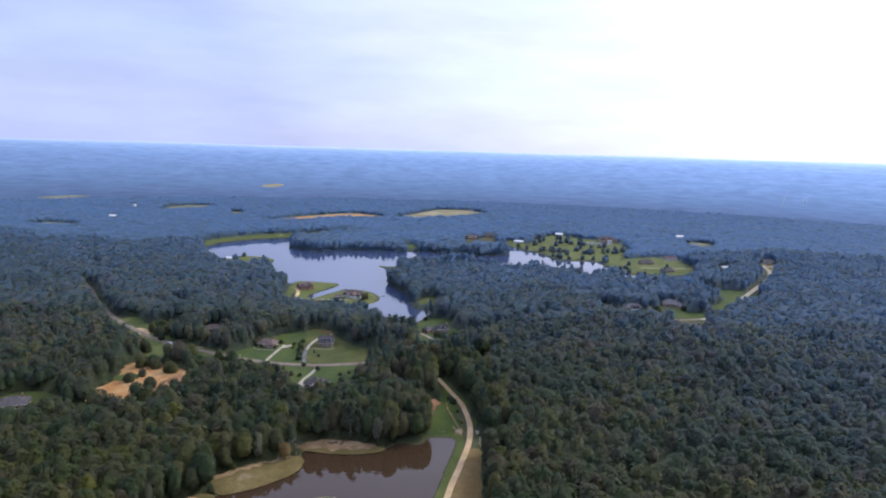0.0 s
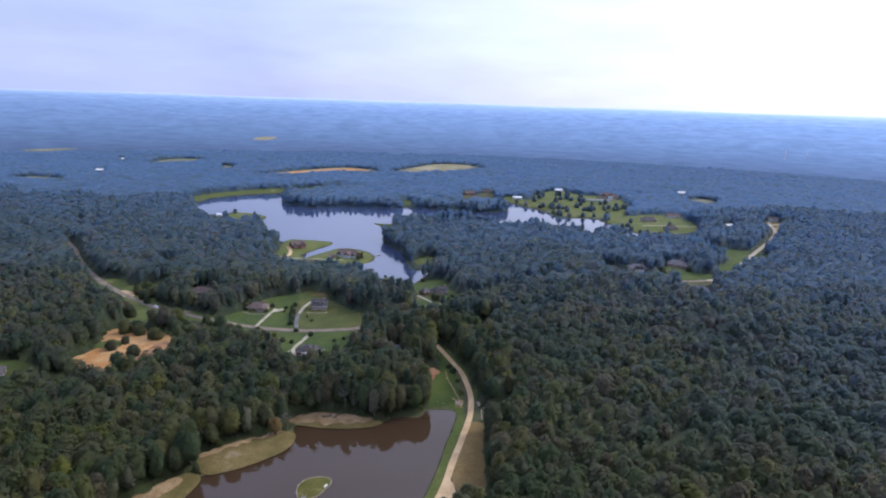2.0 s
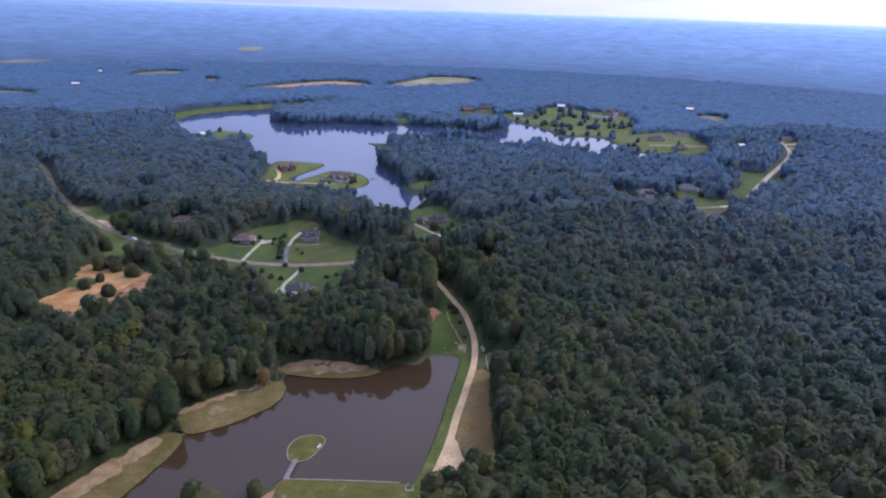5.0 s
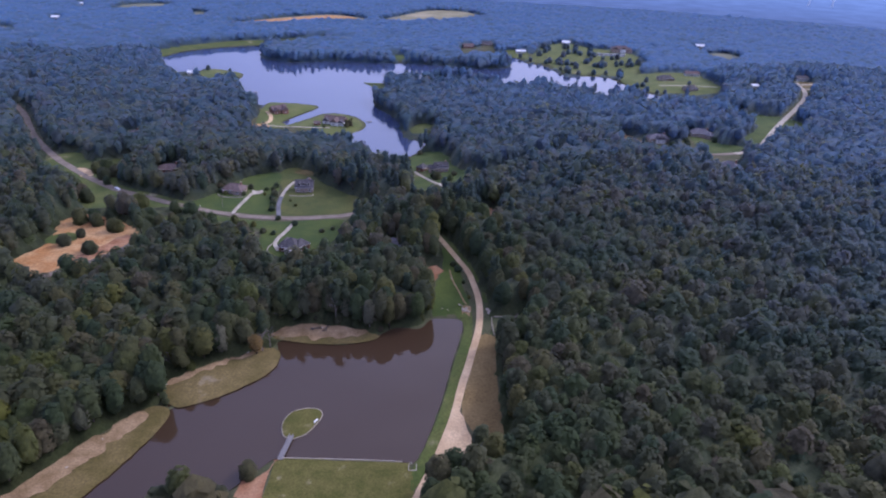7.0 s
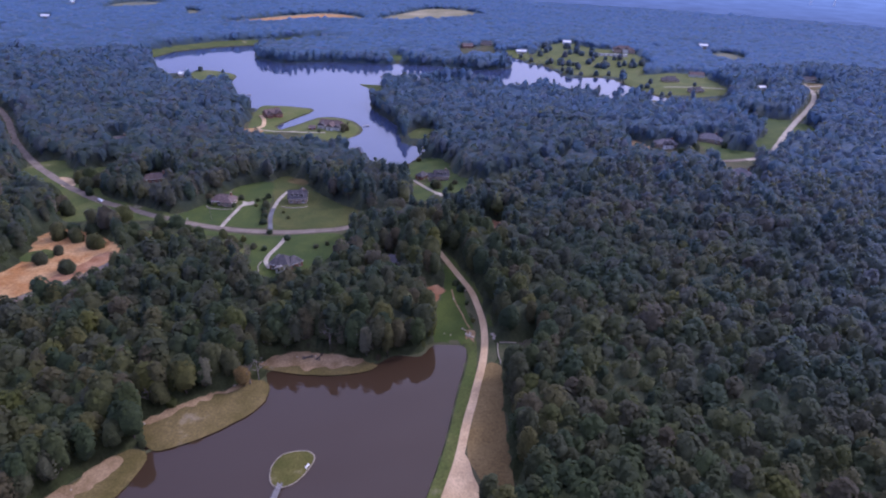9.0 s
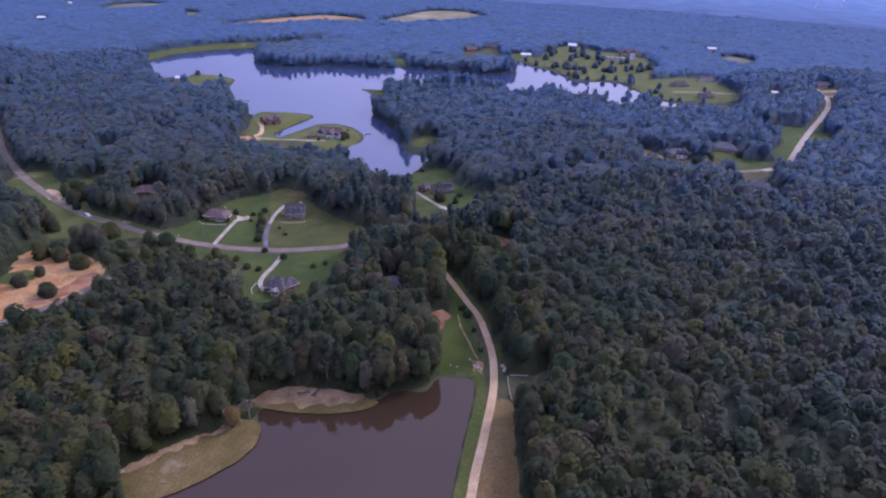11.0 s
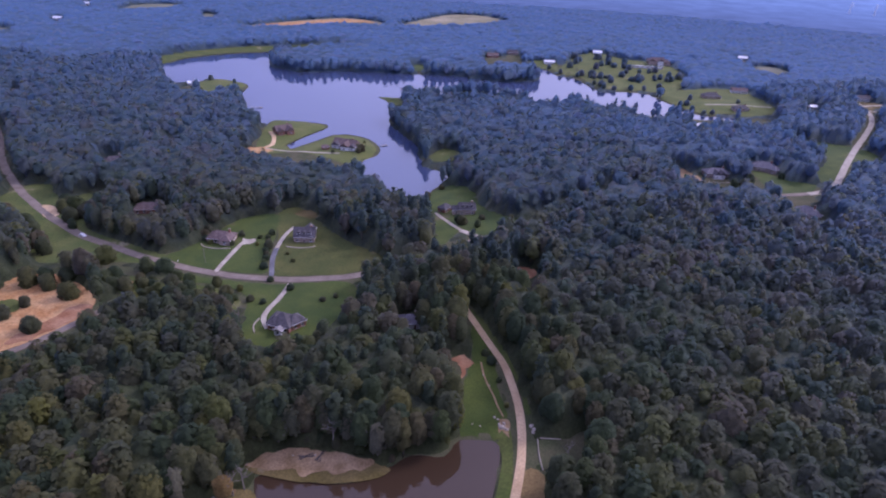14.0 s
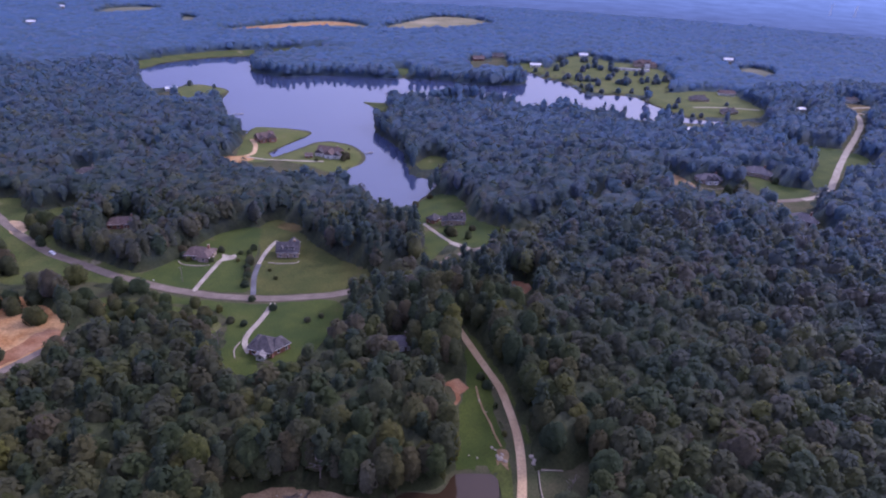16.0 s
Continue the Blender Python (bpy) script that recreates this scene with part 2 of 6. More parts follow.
# dark greens through olive to brownish and yellow greens
LEAF_GREENS = [(0.068, 0.092, 0.039), (0.086, 0.110, 0.038), (0.112, 0.112, 0.052), (0.100, 0.124, 0.036), (0.124, 0.116, 0.056), (0.134, 0.146, 0.034), (0.146, 0.122, 0.062), (0.165, 0.168, 0.030)]
PINE_GREENS = [(0.064, 0.085, 0.038), (0.077, 0.097, 0.041), (0.068, 0.089, 0.044), (0.089, 0.102, 0.047)]
M = {
    "floor": mottled("forest_floor", (0.060, 0.070, 0.030), (0.100, 0.092, 0.050), 0.08, 1.2, 0.95, 0.5, 0.2),
    "lawn": mottled("mown_grass", (0.040, 0.064, 0.005), (0.071, 0.092, 0.009), 0.06, 1.5, 0.9, 0.3, 0.25, (0.12, 0.105, 0.04)),
    "olive": mottled("olive_mown_grass", (0.062, 0.074, 0.011), (0.100, 0.100, 0.019), 0.06, 1.2, 0.92, 0.3, 0.22, (0.15, 0.12, 0.06)),
    "point": mottled("lakeside_grass", (0.085, 0.105, 0.018), (0.125, 0.135, 0.028), 0.05, 1.2, 0.92, 0.3, 0.22, (0.19, 0.16, 0.08)),
    "meadow": mottled("rough_grass", (0.064, 0.086, 0.013), (0.104, 0.114, 0.024), 0.07, 0.9, 0.95, 0.4, 0.2, (0.25, 0.22, 0.12)),
    "isle": mottled("sunburnt_turf", (0.080, 0.080, 0.018), (0.120, 0.108, 0.030), 0.16, 1.3, 0.95, 0.4, 0.2, (0.26, 0.23, 0.13)),
    "verge": mottled("brown_mown_verge", (0.165, 0.112, 0.043), (0.225, 0.158, 0.066), 0.07, 1.0, 0.95, 0.4, 0.2, (0.19, 0.15, 0.08)),
    "dry": mottled("dry_grass_bank", (0.100, 0.078, 0.018), (0.165, 0.122, 0.042), 0.09, 1.2, 0.95, 0.5, 0.2, (0.24, 0.19, 0.11)),
    # far fields: green lightened and greyed, distance haze put into the colour
    "hazed_grass": mottled("far_hazed_grass", (0.13, 0.135, 0.075), (0.20, 0.195, 0.12), 0.03, 0.4, 0.95, 0.3, 0.2, (0.26, 0.24, 0.16)),
    "hay": mottled("pale_hay_field", (0.20, 0.185, 0.10), (0.29, 0.26, 0.16), 0.02, 0.3, 0.95, 0.3, 0.2, (0.36, 0.31, 0.2)),
    "soil": mottled("pinkish_bare_soil", (0.22, 0.146, 0.072), (0.34, 0.236, 0.13), 0.16, 1.4, 0.95, 0.5, 0.2, (0.38, 0.30, 0.22)),
    "sand": mottled("sandy_soil", (0.36, 0.175, 0.062), (0.49, 0.31, 0.145), 0.085, 0.8, 0.95, 0.4, 0.2, (0.42, 0.17, 0.052)),
    "clay": mottled("red_clay", (0.25, 0.115, 0.055), (0.37, 0.21, 0.115), 0.12, 1.5, 0.95, 0.4, 0.2),
    "gravel": mottled("pale_gravel", (0.47, 0.325, 0.175), (0.62, 0.45, 0.26), 0.1, 2.0, 0.95, 0.4, 0.2),
    "asphalt": mottled("worn_asphalt", (0.165, 0.132, 0.10), (0.235, 0.192, 0.15), 0.12, 3.0, 0.9, 0.2, 0.3),
    "slate": mottled("grey_asphalt", (0.12, 0.12, 0.13), (0.18, 0.18, 0.19), 0.15, 3.0, 0.9, 0.2, 0.3),
    "concrete": mottled("pale_concrete", (0.33, 0.285, 0.22), (0.45, 0.40, 0.31), 0.2, 2.0, 0.85, 0.1, 0.3),
    "lake": watery("lake_water", (0.048, 0.064, 0.125), 0.06, 0.2, 2.0),
    "pond": watery("muddy_water", (0.050, 0.031, 0.018), 0.015, 0.05, 1.46),
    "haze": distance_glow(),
    "broad": leafy("broad_leaves", LEAF_GREENS),
    "young": leafy("young_leaves", [(0.085, 0.106, 0.043), (0.112, 0.126, 0.050), (0.096, 0.118, 0.043), (0.125, 0.132, 0.056)]),
    "pine": leafy("pine_needles", PINE_GREENS),
    "pale": leafy("grey_green_leaves", [(0.135, 0.14, 0.072), (0.18, 0.172, 0.10)], 0.3),
    "rust": leafy("rust_leaves", [(0.27, 0.185, 0.06), (0.32, 0.225, 0.08)], 0.3),
    "bark": mottled("bark", (0.09, 0.07, 0.055), (0.17, 0.145, 0.12), 1.5, 8, 0.95, 0.6, 0.2),
    "deadwood": mottled("grey_dead_wood", (0.17, 0.145, 0.12), (0.28, 0.25, 0.21), 1.5, 8, 0.9, 0.3, 0.2),
    "brick": mottled("red_brick", (0.22, 0.10, 0.07), (0.33, 0.17, 0.13), 0.8, 9, 0.9, 0.2, 0.2),
    "tanbrick": mottled("tan_brick", (0.30, 0.23, 0.18), (0.42, 0.34, 0.28), 0.8, 9, 0.9, 0.2, 0.2),
    "siding": mottled("pale_siding", (0.60, 0.59, 0.57), (0.74, 0.73, 0.71), 0.5, 6, 0.7, 0.1, 0.3),
    "trim": plain("white_trim", (0.78, 0.77, 0.75), 0.5),
    "shingle": mottled("grey_shingles", (0.070, 0.064, 0.068), (0.118, 0.108, 0.112), 0.6, 7, 0.9, 0.4, 0.25),
    "brownshingle": mottled("brown_shingles", (0.115, 0.082, 0.074), (0.180, 0.134, 0.122), 0.6, 7, 0.9, 0.4, 0.25),
    # lighter grey shingles: haze over the farther roofs is put into the colour
    "palehazeshingle": mottled("pale_grey_haze_shingles", (0.125, 0.118, 0.128), (0.19, 0.18, 0.19), 0.6, 7, 0.9, 0.4, 0.25),
    "metal_roof": mottled("white_metal_roof", (0.66, 0.68, 0.70), (0.82, 0.83, 0.84), 0.4, 5, 0.4, 0.05, 0.5),
    "glass": plain("dark_window_glass", (0.03, 0.035, 0.045), 0.06, 0.0, 0.8),
    "door": plain("dark_painted_door", (0.12, 0.06, 0.045), 0.5),
    "wood": mottled("weathered_planks", (0.20, 0.185, 0.175), (0.31, 0.29, 0.275), 0.5, 6, 0.85, 0.2, 0.3),
    "stone": mottled("pale_stone_edging", (0.32, 0.27, 0.20), (0.46, 0.40, 0.31), 0.8, 5, 0.9, 0.4, 0.3),
    "steel": mottled("galvanised_steel", (0.58, 0.60, 0.62), (0.74, 0.75, 0.77), 0.1, 2, 0.45, 0.05, 0.5, None, 0.3),
    "white_paint": plain("white_car_paint", (0.80, 0.80, 0.80), 0.25),
    "rubber": plain("black_rubber", (0.02, 0.02, 0.02), 0.8),
}


# ---- mesh helpers ----
def part(name, bm, material, parent=None, label=""):
    me = bpy.data.meshes.new(name)
    if isinstance(bm, bmesh.types.BMesh):
        bm.normal_update()
        bm.to_mesh(me)
        bm.free()
    else:
        me.from_pydata(*bm)
        me.update()
    me.materials.append(material)
    ob = new(name, me)
    ob.parent = parent
    if label:
        ob["label"] = label
    return ob


def thing(name, m, label, category, group="", kind=""):
    ob = new(name)
    ob.matrix_basis = m
    ob.empty_display_size = 0.5
    return tagged(ob, label, category, group, kind)


def box(bm, x0, x1, y0, y1, z0, z1):
    v = [bm.verts.new(p) for p in ((x0, y0, z0), (x1, y0, z0), (x1, y1, z0), (x0, y1, z0), (x0, y0, z1), (x1, y0, z1), (x1, y1, z1), (x0, y1, z1))]
    for f in ((3, 2, 1, 0), (4, 5, 6, 7), (0, 1, 5, 4), (1, 2, 6, 5), (2, 3, 7, 6), (3, 0, 4, 7)):
        bm.faces.new([v[i] for i in f])
    return bm


def boxed(*b):
    return box(bmesh.new(), *b)


def rod(bm, a, b, r0, r1, n=6):
    """A tapered round bar from a to b."""
    a, b = Vector(a), Vector(b)
    q = (b - a).to_track_quat("Z", "Y")
    rings = []
    for p, r in ((a, r0), (b, r1)):
        rings.append([bm.verts.new(p + q @ Vector((r * math.cos(2 * math.pi * i / n), r * math.sin(2 * math.pi * i / n), 0))) for i in range(n)])
    for i in range(n):
        j = (i + 1) % n
        bm.faces.new((rings[0][i], rings[0][j], rings[1][j], rings[1][i]))
    bm.faces.new(rings[1])
    bm.faces.new(rings[0][::-1])
    return bm


def curve_through(pts, step, closed):
    """Points along a smooth (Catmull-Rom) line through pts."""
    p = [Vector(q) for q in pts]
    n, out = len(p), []
    for i in range(n if closed else n - 1):
        if closed:
            a, b, c, d = p[i - 1], p[i], p[(i + 1) % n], p[(i + 2) % n]
        else:
            a, b, c, d = p[max(i - 1, 0)], p[i], p[i + 1], p[min(i + 2, n - 1)]
        k = max(1, int((c - b).length / step))
        for j in range(k):
            t = j / k
            out.append(0.5 * ((2 * b) + (c - a) * t + (2 * a - 5 * b + 4 * c - d) * t * t + (3 * b - a - 3 * c + d) * t ** 3))
    if not closed:
        out.append(p[-1])
    return np.array([(v.x, v.y) for v in out])


def distance_to(line, x, y, closed):
    """Distance of the points x, y to a line; inside a closed one it is negative."""
    d = np.full(x.shape, 1e12)
    odd = np.zeros(x.shape, bool)
    n = len(line)
    for i in range(n if closed else n - 1):
        (ax, ay), (bx, by) = line[i], line[(i + 1) % n]
        ex, ey = bx - ax, by - ay
        t = np.clip(((x - ax) * ex + (y - ay) * ey) / (ex * ex + ey * ey + 1e-9), 0, 1)
        d = np.minimum(d, (x - ax - t * ex) ** 2 + (y - ay - t * ey) ** 2)
        if closed and ey:
            odd ^= ((ay > y) != (by > y)) & (x < ex * (y - ay) / ey + ax)
    d = np.sqrt(d)
    return np.where(odd, -d, d) if closed else d


# ---- the plan: water, clearings and roads ----
LAKE_LEVEL, POND_LEVEL = 0.0, 4.0
LAKE = curve_through([(-390, 990), (-394, 1018), (-385, 1056), (-352, 1098), (-308, 1129), (-255, 1147), (-266, 1103), (-265, 1061), (-241, 1008),
                      (-202, 1000), (-159, 1022), (-96, 1022), (-1, 1024), (59, 1004), (112, 1017), (124, 1055), (108, 1106), (138, 1112),
                      (152, 1062), (174, 1046), (186, 1000), (197, 968), (232, 973), (257, 965), (266, 929), (278, 894), (294, 860), (329, 862), (319, 838),
                      (287, 843), (257, 848), (219, 850), (198, 880), (174, 855), (148, 889), (130, 891), (110, 858), (96, 890), (42, 906),
                      (-8, 895), (-36, 845), (-60, 900), (-90, 879)], 9, True)
LAKE_NEAR = curve_through([(-90, 879), (-70, 836), (-67, 772), (-50, 729), (-35, 698), (-30, 662), (-21, 631), (-5, 630), (1, 615), (-16, 585), (-24, 560),
                           (-30, 530), (-38, 542), (-49, 569), (-60, 583), (-72, 592), (-80, 637), (-68, 661), (-68, 683), (-82, 709), (-104, 720), (-116, 716),
                           (-130, 692), (-146, 667), (-151, 676), (-141, 704), (-125, 744), (-142, 755), (-182, 757), (-186, 735), (-198, 753), (-209, 767),
                           (-244, 845), (-252, 905), (-279, 928), (-303, 933), (-322, 908), (-347, 896), (-373, 951), (-390, 990), (-300, 1040), (-150, 960)], 7, True)
POND = curve_through([(14, 311), (1, 311), (-5, 302), (-17, 302), (-27, 294), (-36, 288), (-50, 287), (-64, 289), (-72, 291), (-68.5, 277), (-70, 265.5), (-81.5, 253), (-94, 244), (-102, 242),
                      (-106, 244), (-103, 238), (-104, 228), (-108.5, 215), (-112.5, 206), (-122, 190), (-112, 178), (-80, 190), (-64, 206), (-57, 215), (-53, 215.5), (-34, 215.2), (-10, 214.5),
                      (-4, 217), (4, 245), (10, 275), (16, 303)], 3, True)
SPOTS = [(-60, 200, 5), (15, 250, 5), (27, 320, 4.8), (7, 385, 9), (-90, 390, 8), (-97, 424, 7.5), (-89, 457, 9), (-180, 400, 11), (-250, 480, 9), (-170, 730, 2.5), (-60, 690, 2),
         (-90, 882, 1.5), (-255, 900, 2), (-25, 560, 3), (60, 480, 8), (208, 615, 9), (150, 350, 9), (300, 450, 14), (170, 500, 17), (120, 430, 13), (225, 440, 16), (260, 540, 9), (500, 890, 12), (310, 1135, 8), (490, 1237, 8), (240, 1218, 8),
         (250, 1000, 2), (400, 1000, 4), (-380, 1370, 7), (115, 1580, 9), (-132, 1425, 9), (-600, 700, 8), (600, 400, 11), (100, 800, 5)]


def lie(x, y):
    """Height of the land before the water is cut in."""
    x, y = np.asarray(x, float), np.asarray(y, float)
    top = np.zeros(x.shape)
    low = np.zeros(x.shape)
    for sx, sy, sz in SPOTS:
        w = 1 / (((x - sx) ** 2 + (y - sy) ** 2) / 3600 + 0.3) ** 2
        top += w * sz
        low += w
    return top / low


def land(x, y):
    """Height of the ground."""
    x, y = np.asarray(x, float), np.asarray(y, float)
    z = lie(x, y)
    lake = np.minimum(distance_to(LAKE, x, y, True), distance_to(LAKE_NEAR, x, y, True))
    pond = distance_to(POND, x, y, True)
    z = np.where(lake > 0, np.minimum(z, LAKE_LEVEL + 0.35 + 0.12 * lake), np.maximum(LAKE_LEVEL - 0.5 + 0.25 * lake, -3))
    return np.where(pond < 30, np.where(pond > 0, np.minimum(z, POND_LEVEL + 0.4 + 0.08 * pond), np.maximum(POND_LEVEL - 0.5 + 0.3 * pond, 1.5)), z)


def at(x, y, up=0.0):
    return Vector((x, y, float(land(np.array([x]), np.array([y]))[0]) + up))


def build_ground():
    def steps(lo, hi, fine, far, grow):
        a = list(np.arange(lo, hi + 0.1, fine))
        s = fine
        while a[-1] < far:
            s *= grow
            a.append(a[-1] + s)
        return a
    xs = steps(-330, 520, 6, 4500, 1.22)
    back, s = [], 5
    while (back[-1] if back else -330) > -4500:
        s *= 1.22
        back.append((back[-1] if back else -330) - s)
    xs = np.array(back[::-1] + xs)
    ys = steps(150, 760, 6, 1150, 1.0001)
    s = 9
    while ys[-1] < 4500:
        s *= 1.06
        ys.append(ys[-1] + s)
    back, s = [], 5
    while (back[-1] if back else 150) > -4500:
        s *= 1.3
        back.append((back[-1] if back else 150) - s)
    ys = np.array(back[::-1] + ys)
    # finer steps round the pond
    xs, ys = np.union1d(xs, np.arange(-129, 36, 3.0)), np.union1d(ys, np.arange(177, 330, 3.0))
    X, Y = np.meshgrid(xs, ys)
    Z = land(X, Y)
    n, k = len(xs), len(ys)
    i = np.arange(n * k).reshape(k, n)
    quads = np.stack([i[:-1, :-1], i[:-1, 1:], i[1:, 1:], i[1:, :-1]], -1).reshape(-1, 4)
    ob = part("ground", (np.stack([X, Y, Z], -1).reshape(-1, 3).tolist(), [], quads.tolist()), M["floor"])
    ob.data.polygons.foreach_set("use_smooth", [True] * len(ob.data.polygons))
    tagged(ob, "dark leafy woodland soil under the trees", "ground", kind="structure")


from mathutils.geometry import delaunay_2d_cdt


def sheet(name, line, step, height, material, label, category, smooth=True, wobble=0.0):
    """A flat or land-following sheet inside the closed line; the pond's banks stay above its water."""
    if wobble:
        line = np.array([(x + wobble * noise.noise((x * 0.21, y * 0.21, 3.1)), y + wobble * noise.noise((x * 0.21, y * 0.21, 9.7))) for x, y in line])
    x0, y0, x1, y1 = *line.min(0), *line.max(0)
    gx, gy = np.meshgrid(np.arange(x0, x1, step), np.arange(y0, y1, step))
    gx, gy = gx.ravel(), gy.ravel()
    keep = distance_to(line, gx, gy, True) < -step * 0.4
    pts = [Vector(p) for p in line] + [Vector((a, b)) for a, b in zip(gx[keep], gy[keep])]
    n = len(line)
    verts, _, faces, *_ = delaunay_2d_cdt(pts, [(i, (i + 1) % n) for i in range(n)], [], 1, 1e-4)
    x, y = np.array([v.x for v in verts]), np.array([v.y for v in verts])
    z = np.full(x.shape, height) if isinstance(height, float) else land(x, y) + height[0]
    if name.startswith("bank"):
        z = np.maximum(z, POND_LEVEL + 0.46)
    vs = np.stack([x, y, z], -1).tolist()
    ob = part(name, (vs, [], [list(f) for f in faces]), material)
    if smooth:
        ob.data.polygons.foreach_set("use_smooth", [True] * len(ob.data.polygons))
    return tagged(ob, label, category, kind="structure")


CLEAR, LANES, STANDS, EDGE = [], [], [], []      # open land, roads (line, half width), houses and tree-free circles (x, y, r)


def clearing(name, pts, material, label, lift=0.12, step=6.0, wobble=1.2, sub=4.0, edge=0.3):
    line = curve_through(pts, sub, True)
    CLEAR.append(line)
    EDGE.append(edge)
    return sheet(name, line, step, (lift,), material, label, "grass" if "grass" in label else "bare ground", True, wobble)


def lane(name, pts, width, material, label, category="road", lift=0.22, clear=1.0):
    """A road as a cambered strip that follows the land, with edges that go down into it."""
    c = curve_through(pts, 3.0, False)
    LANES.append((c, width / 2 + clear))
    d = np.gradient(c, axis=0)
    d /= np.linalg.norm(d, axis=1)[:, None] + 1e-9
    side = np.stack([-d[:, 1], d[:, 0]], -1)
    rows = []
    for k, f in ((-0.5, -0.35), (-0.48, lift - 0.04), (-0.2, lift), (0.2, lift), (0.48, lift - 0.04), (0.5, -0.35)):
        wob = 1 + 0.06 * np.sin(np.arange(len(c)) * 0.7 + k * 9)
        p = c + side * (k * width * wob)[:, None]
        rows.append(np.stack([p[:, 0], p[:, 1], land(p[:, 0], p[:, 1]) + f], -1))
    V = np.stack(rows, 1)
    n, k = V.shape[:2]
    i = np.arange(n * k).reshape(n, k)
    q = np.stack([i[:-1, :-1], i[1:, :-1], i[1:, 1:], i[:-1, 1:]], -1).reshape(-1, 4)[:, ::-1]
    ob = part(name, (V.reshape(-1, 3).tolist(), [], q.tolist()), material)
    return tagged(ob, label, category, kind="structure")


build_ground()
sheet("water_1", LAKE, 60.0, LAKE_LEVEL, M["lake"], "calm pale blue lake water", "lake", False)
sheet("water_2", LAKE_NEAR, 60.0, LAKE_LEVEL + 0.004, M["lake"], "calm pale blue lake water", "lake", False)
sheet("water_3", POND, 40.0, POND_LEVEL, M["pond"], "still muddy brown pond water", "pond", False)

# open land round the houses and the pond
clearing("lawn_1", [(-162, 438), (-153, 453), (-146, 475), (-134, 498), (-116, 504), (-110, 474), (-106, 440), (-104, 427), (-131, 427), (-150, 430)], M["lawn"], "mown green grass sloping to the road")
clearing("lawn_2", [(-102, 427), (-106, 462), (-116, 508), (-107, 520), (-95, 508), (-84, 492), (-74, 479), (-60, 465), (-43, 454), (-42, 447), (-57, 431), (-76, 427)], M["olive"], "mown olive-green grass with a few worn patches")
clearing("lawn_3", [(-150, 420), (-112, 416), (-92, 416), (-57, 420), (-50, 394), (-60, 378), (-67, 362), (-86, 354), (-100, 364), (-103, 386), (-108, 403), (-125, 411), (-150, 413)], M["lawn"], "mown green grass below the road")
clearing("lawn_4", [(-289, 540), (-262, 515), (-241, 532), (-231, 519), (-226, 474), (-181, 447), (-161, 438), (-150, 428), (-172, 426), (-203, 428), (-227, 425), (-260, 470), (-300, 505)], M["meadow"], "rough green grass verge along the road")
clearing("lawn_5", [(-24, 548), (-17, 577), (-2, 592), (13, 581), (18, 554), (30, 527), (43, 515), (27, 493), (14, 490), (4, 499), (-5, 478), (-12, 463), (-12, 488), (-18, 530)], M["lawn"], "green grass round the lakeside house")
clearing("lawn_6", [(-184, 739), (-181, 754), (-162, 752), (-128, 741), (-142, 704), (-153, 677), (-145, 664), (-148, 646), (-170, 646), (-180, 700)], M["point"], "green grass on the lakeside point", lift=0.2, edge=4)
clearing("lawn_7", [(-153, 656), (-143, 664), (-127, 689), (-110, 712), (-86, 705), (-71, 680), (-71, 660), (-80, 634), (-93, 630), (-120, 645)], M["point"], "pale green grass on the rounded lakeside point", lift=0.2, edge=4)
clearing("lawn_8", [(-312, 893), (-302, 923), (-278, 924), (-254, 903), (-258, 873), (-278, 856), (-300, 862)], M["point"], "green grass on the far lakeside point", lift=0.2, edge=4)
clearing("lawn_9", [(-420, 1010), (-402, 1080), (-336, 1148), (-265, 1180), (-190, 1206), (-186, 1192), (-253, 1149), (-308, 1133), (-353, 1100), (-388, 1056), (-397, 1016), (-405, 1000)], M["meadow"], "long grass dam beside the lake", lift=0.2, step=14, edge=4)
clearing("field_1", [(-395, 1345), (-360, 1396), (-302, 1475), (-217, 1531), (-134, 1468), (-150, 1412), (-232, 1400), (-318, 1345), (-373, 1318)], M["hay"], "bare orange soil and dry grass field", lift=0.4, step=20)
clearing("soil_strip", [(-372, 1375), (-318, 1440), (-225, 1512), (-160, 1476), (-215, 1462), (-300, 1402)], M["sand"], "strip of bare orange soil in the far field", lift=0.9, step=14, wobble=6.0)
clearing("field_2", [(-110, 1450), (-64, 1573), (-2, 1690), (77, 1690), (125, 1597), (82, 1535), (-2, 1465), (-80, 1420)], M["hay"], "pale dry grass field", lift=0.4, step=20)
clearing("field_3", [(-690, 1492), (-698, 1590), (-640, 1642), (-592, 1601), (-610, 1525), (-650, 1481)], M["hazed_grass"], "far grass field with painted-in haze", lift=0.5, step=20)
clearing("field_4", [(-493, 1429), (-515, 1506), (-483, 1490), (-465, 1410)], M["hazed_grass"], "far grass field with painted-in haze", lift=0.5, step=20)
clearing("field_5", [(-810, 1179), (-785, 1216), (-716, 1193), (-705, 1151), (-773, 1146)], M["hazed_grass"], "far sandy lot with painted-in haze", lift=0.5, step=20)
clearing("field_6", [(-1082, 1637), (-1036, 1714), (-980, 1714), (-1023, 1615)], M["hazed_grass"], "far grass field with painted-in haze", lift=9.5, step=20)
clearing("field_7", [(-669, 2280), (-672, 2420), (-611, 2400), (-610, 2250)], M["hay"], "far pale sandy field", lift=13.0, step=20)
clearing("field_8", [(486, 1171), (518, 1179), (525, 1129), (491, 1096), (470, 1129)], M["hazed_grass"], "far grass clearing with painted-in haze", lift=0.5, step=16)
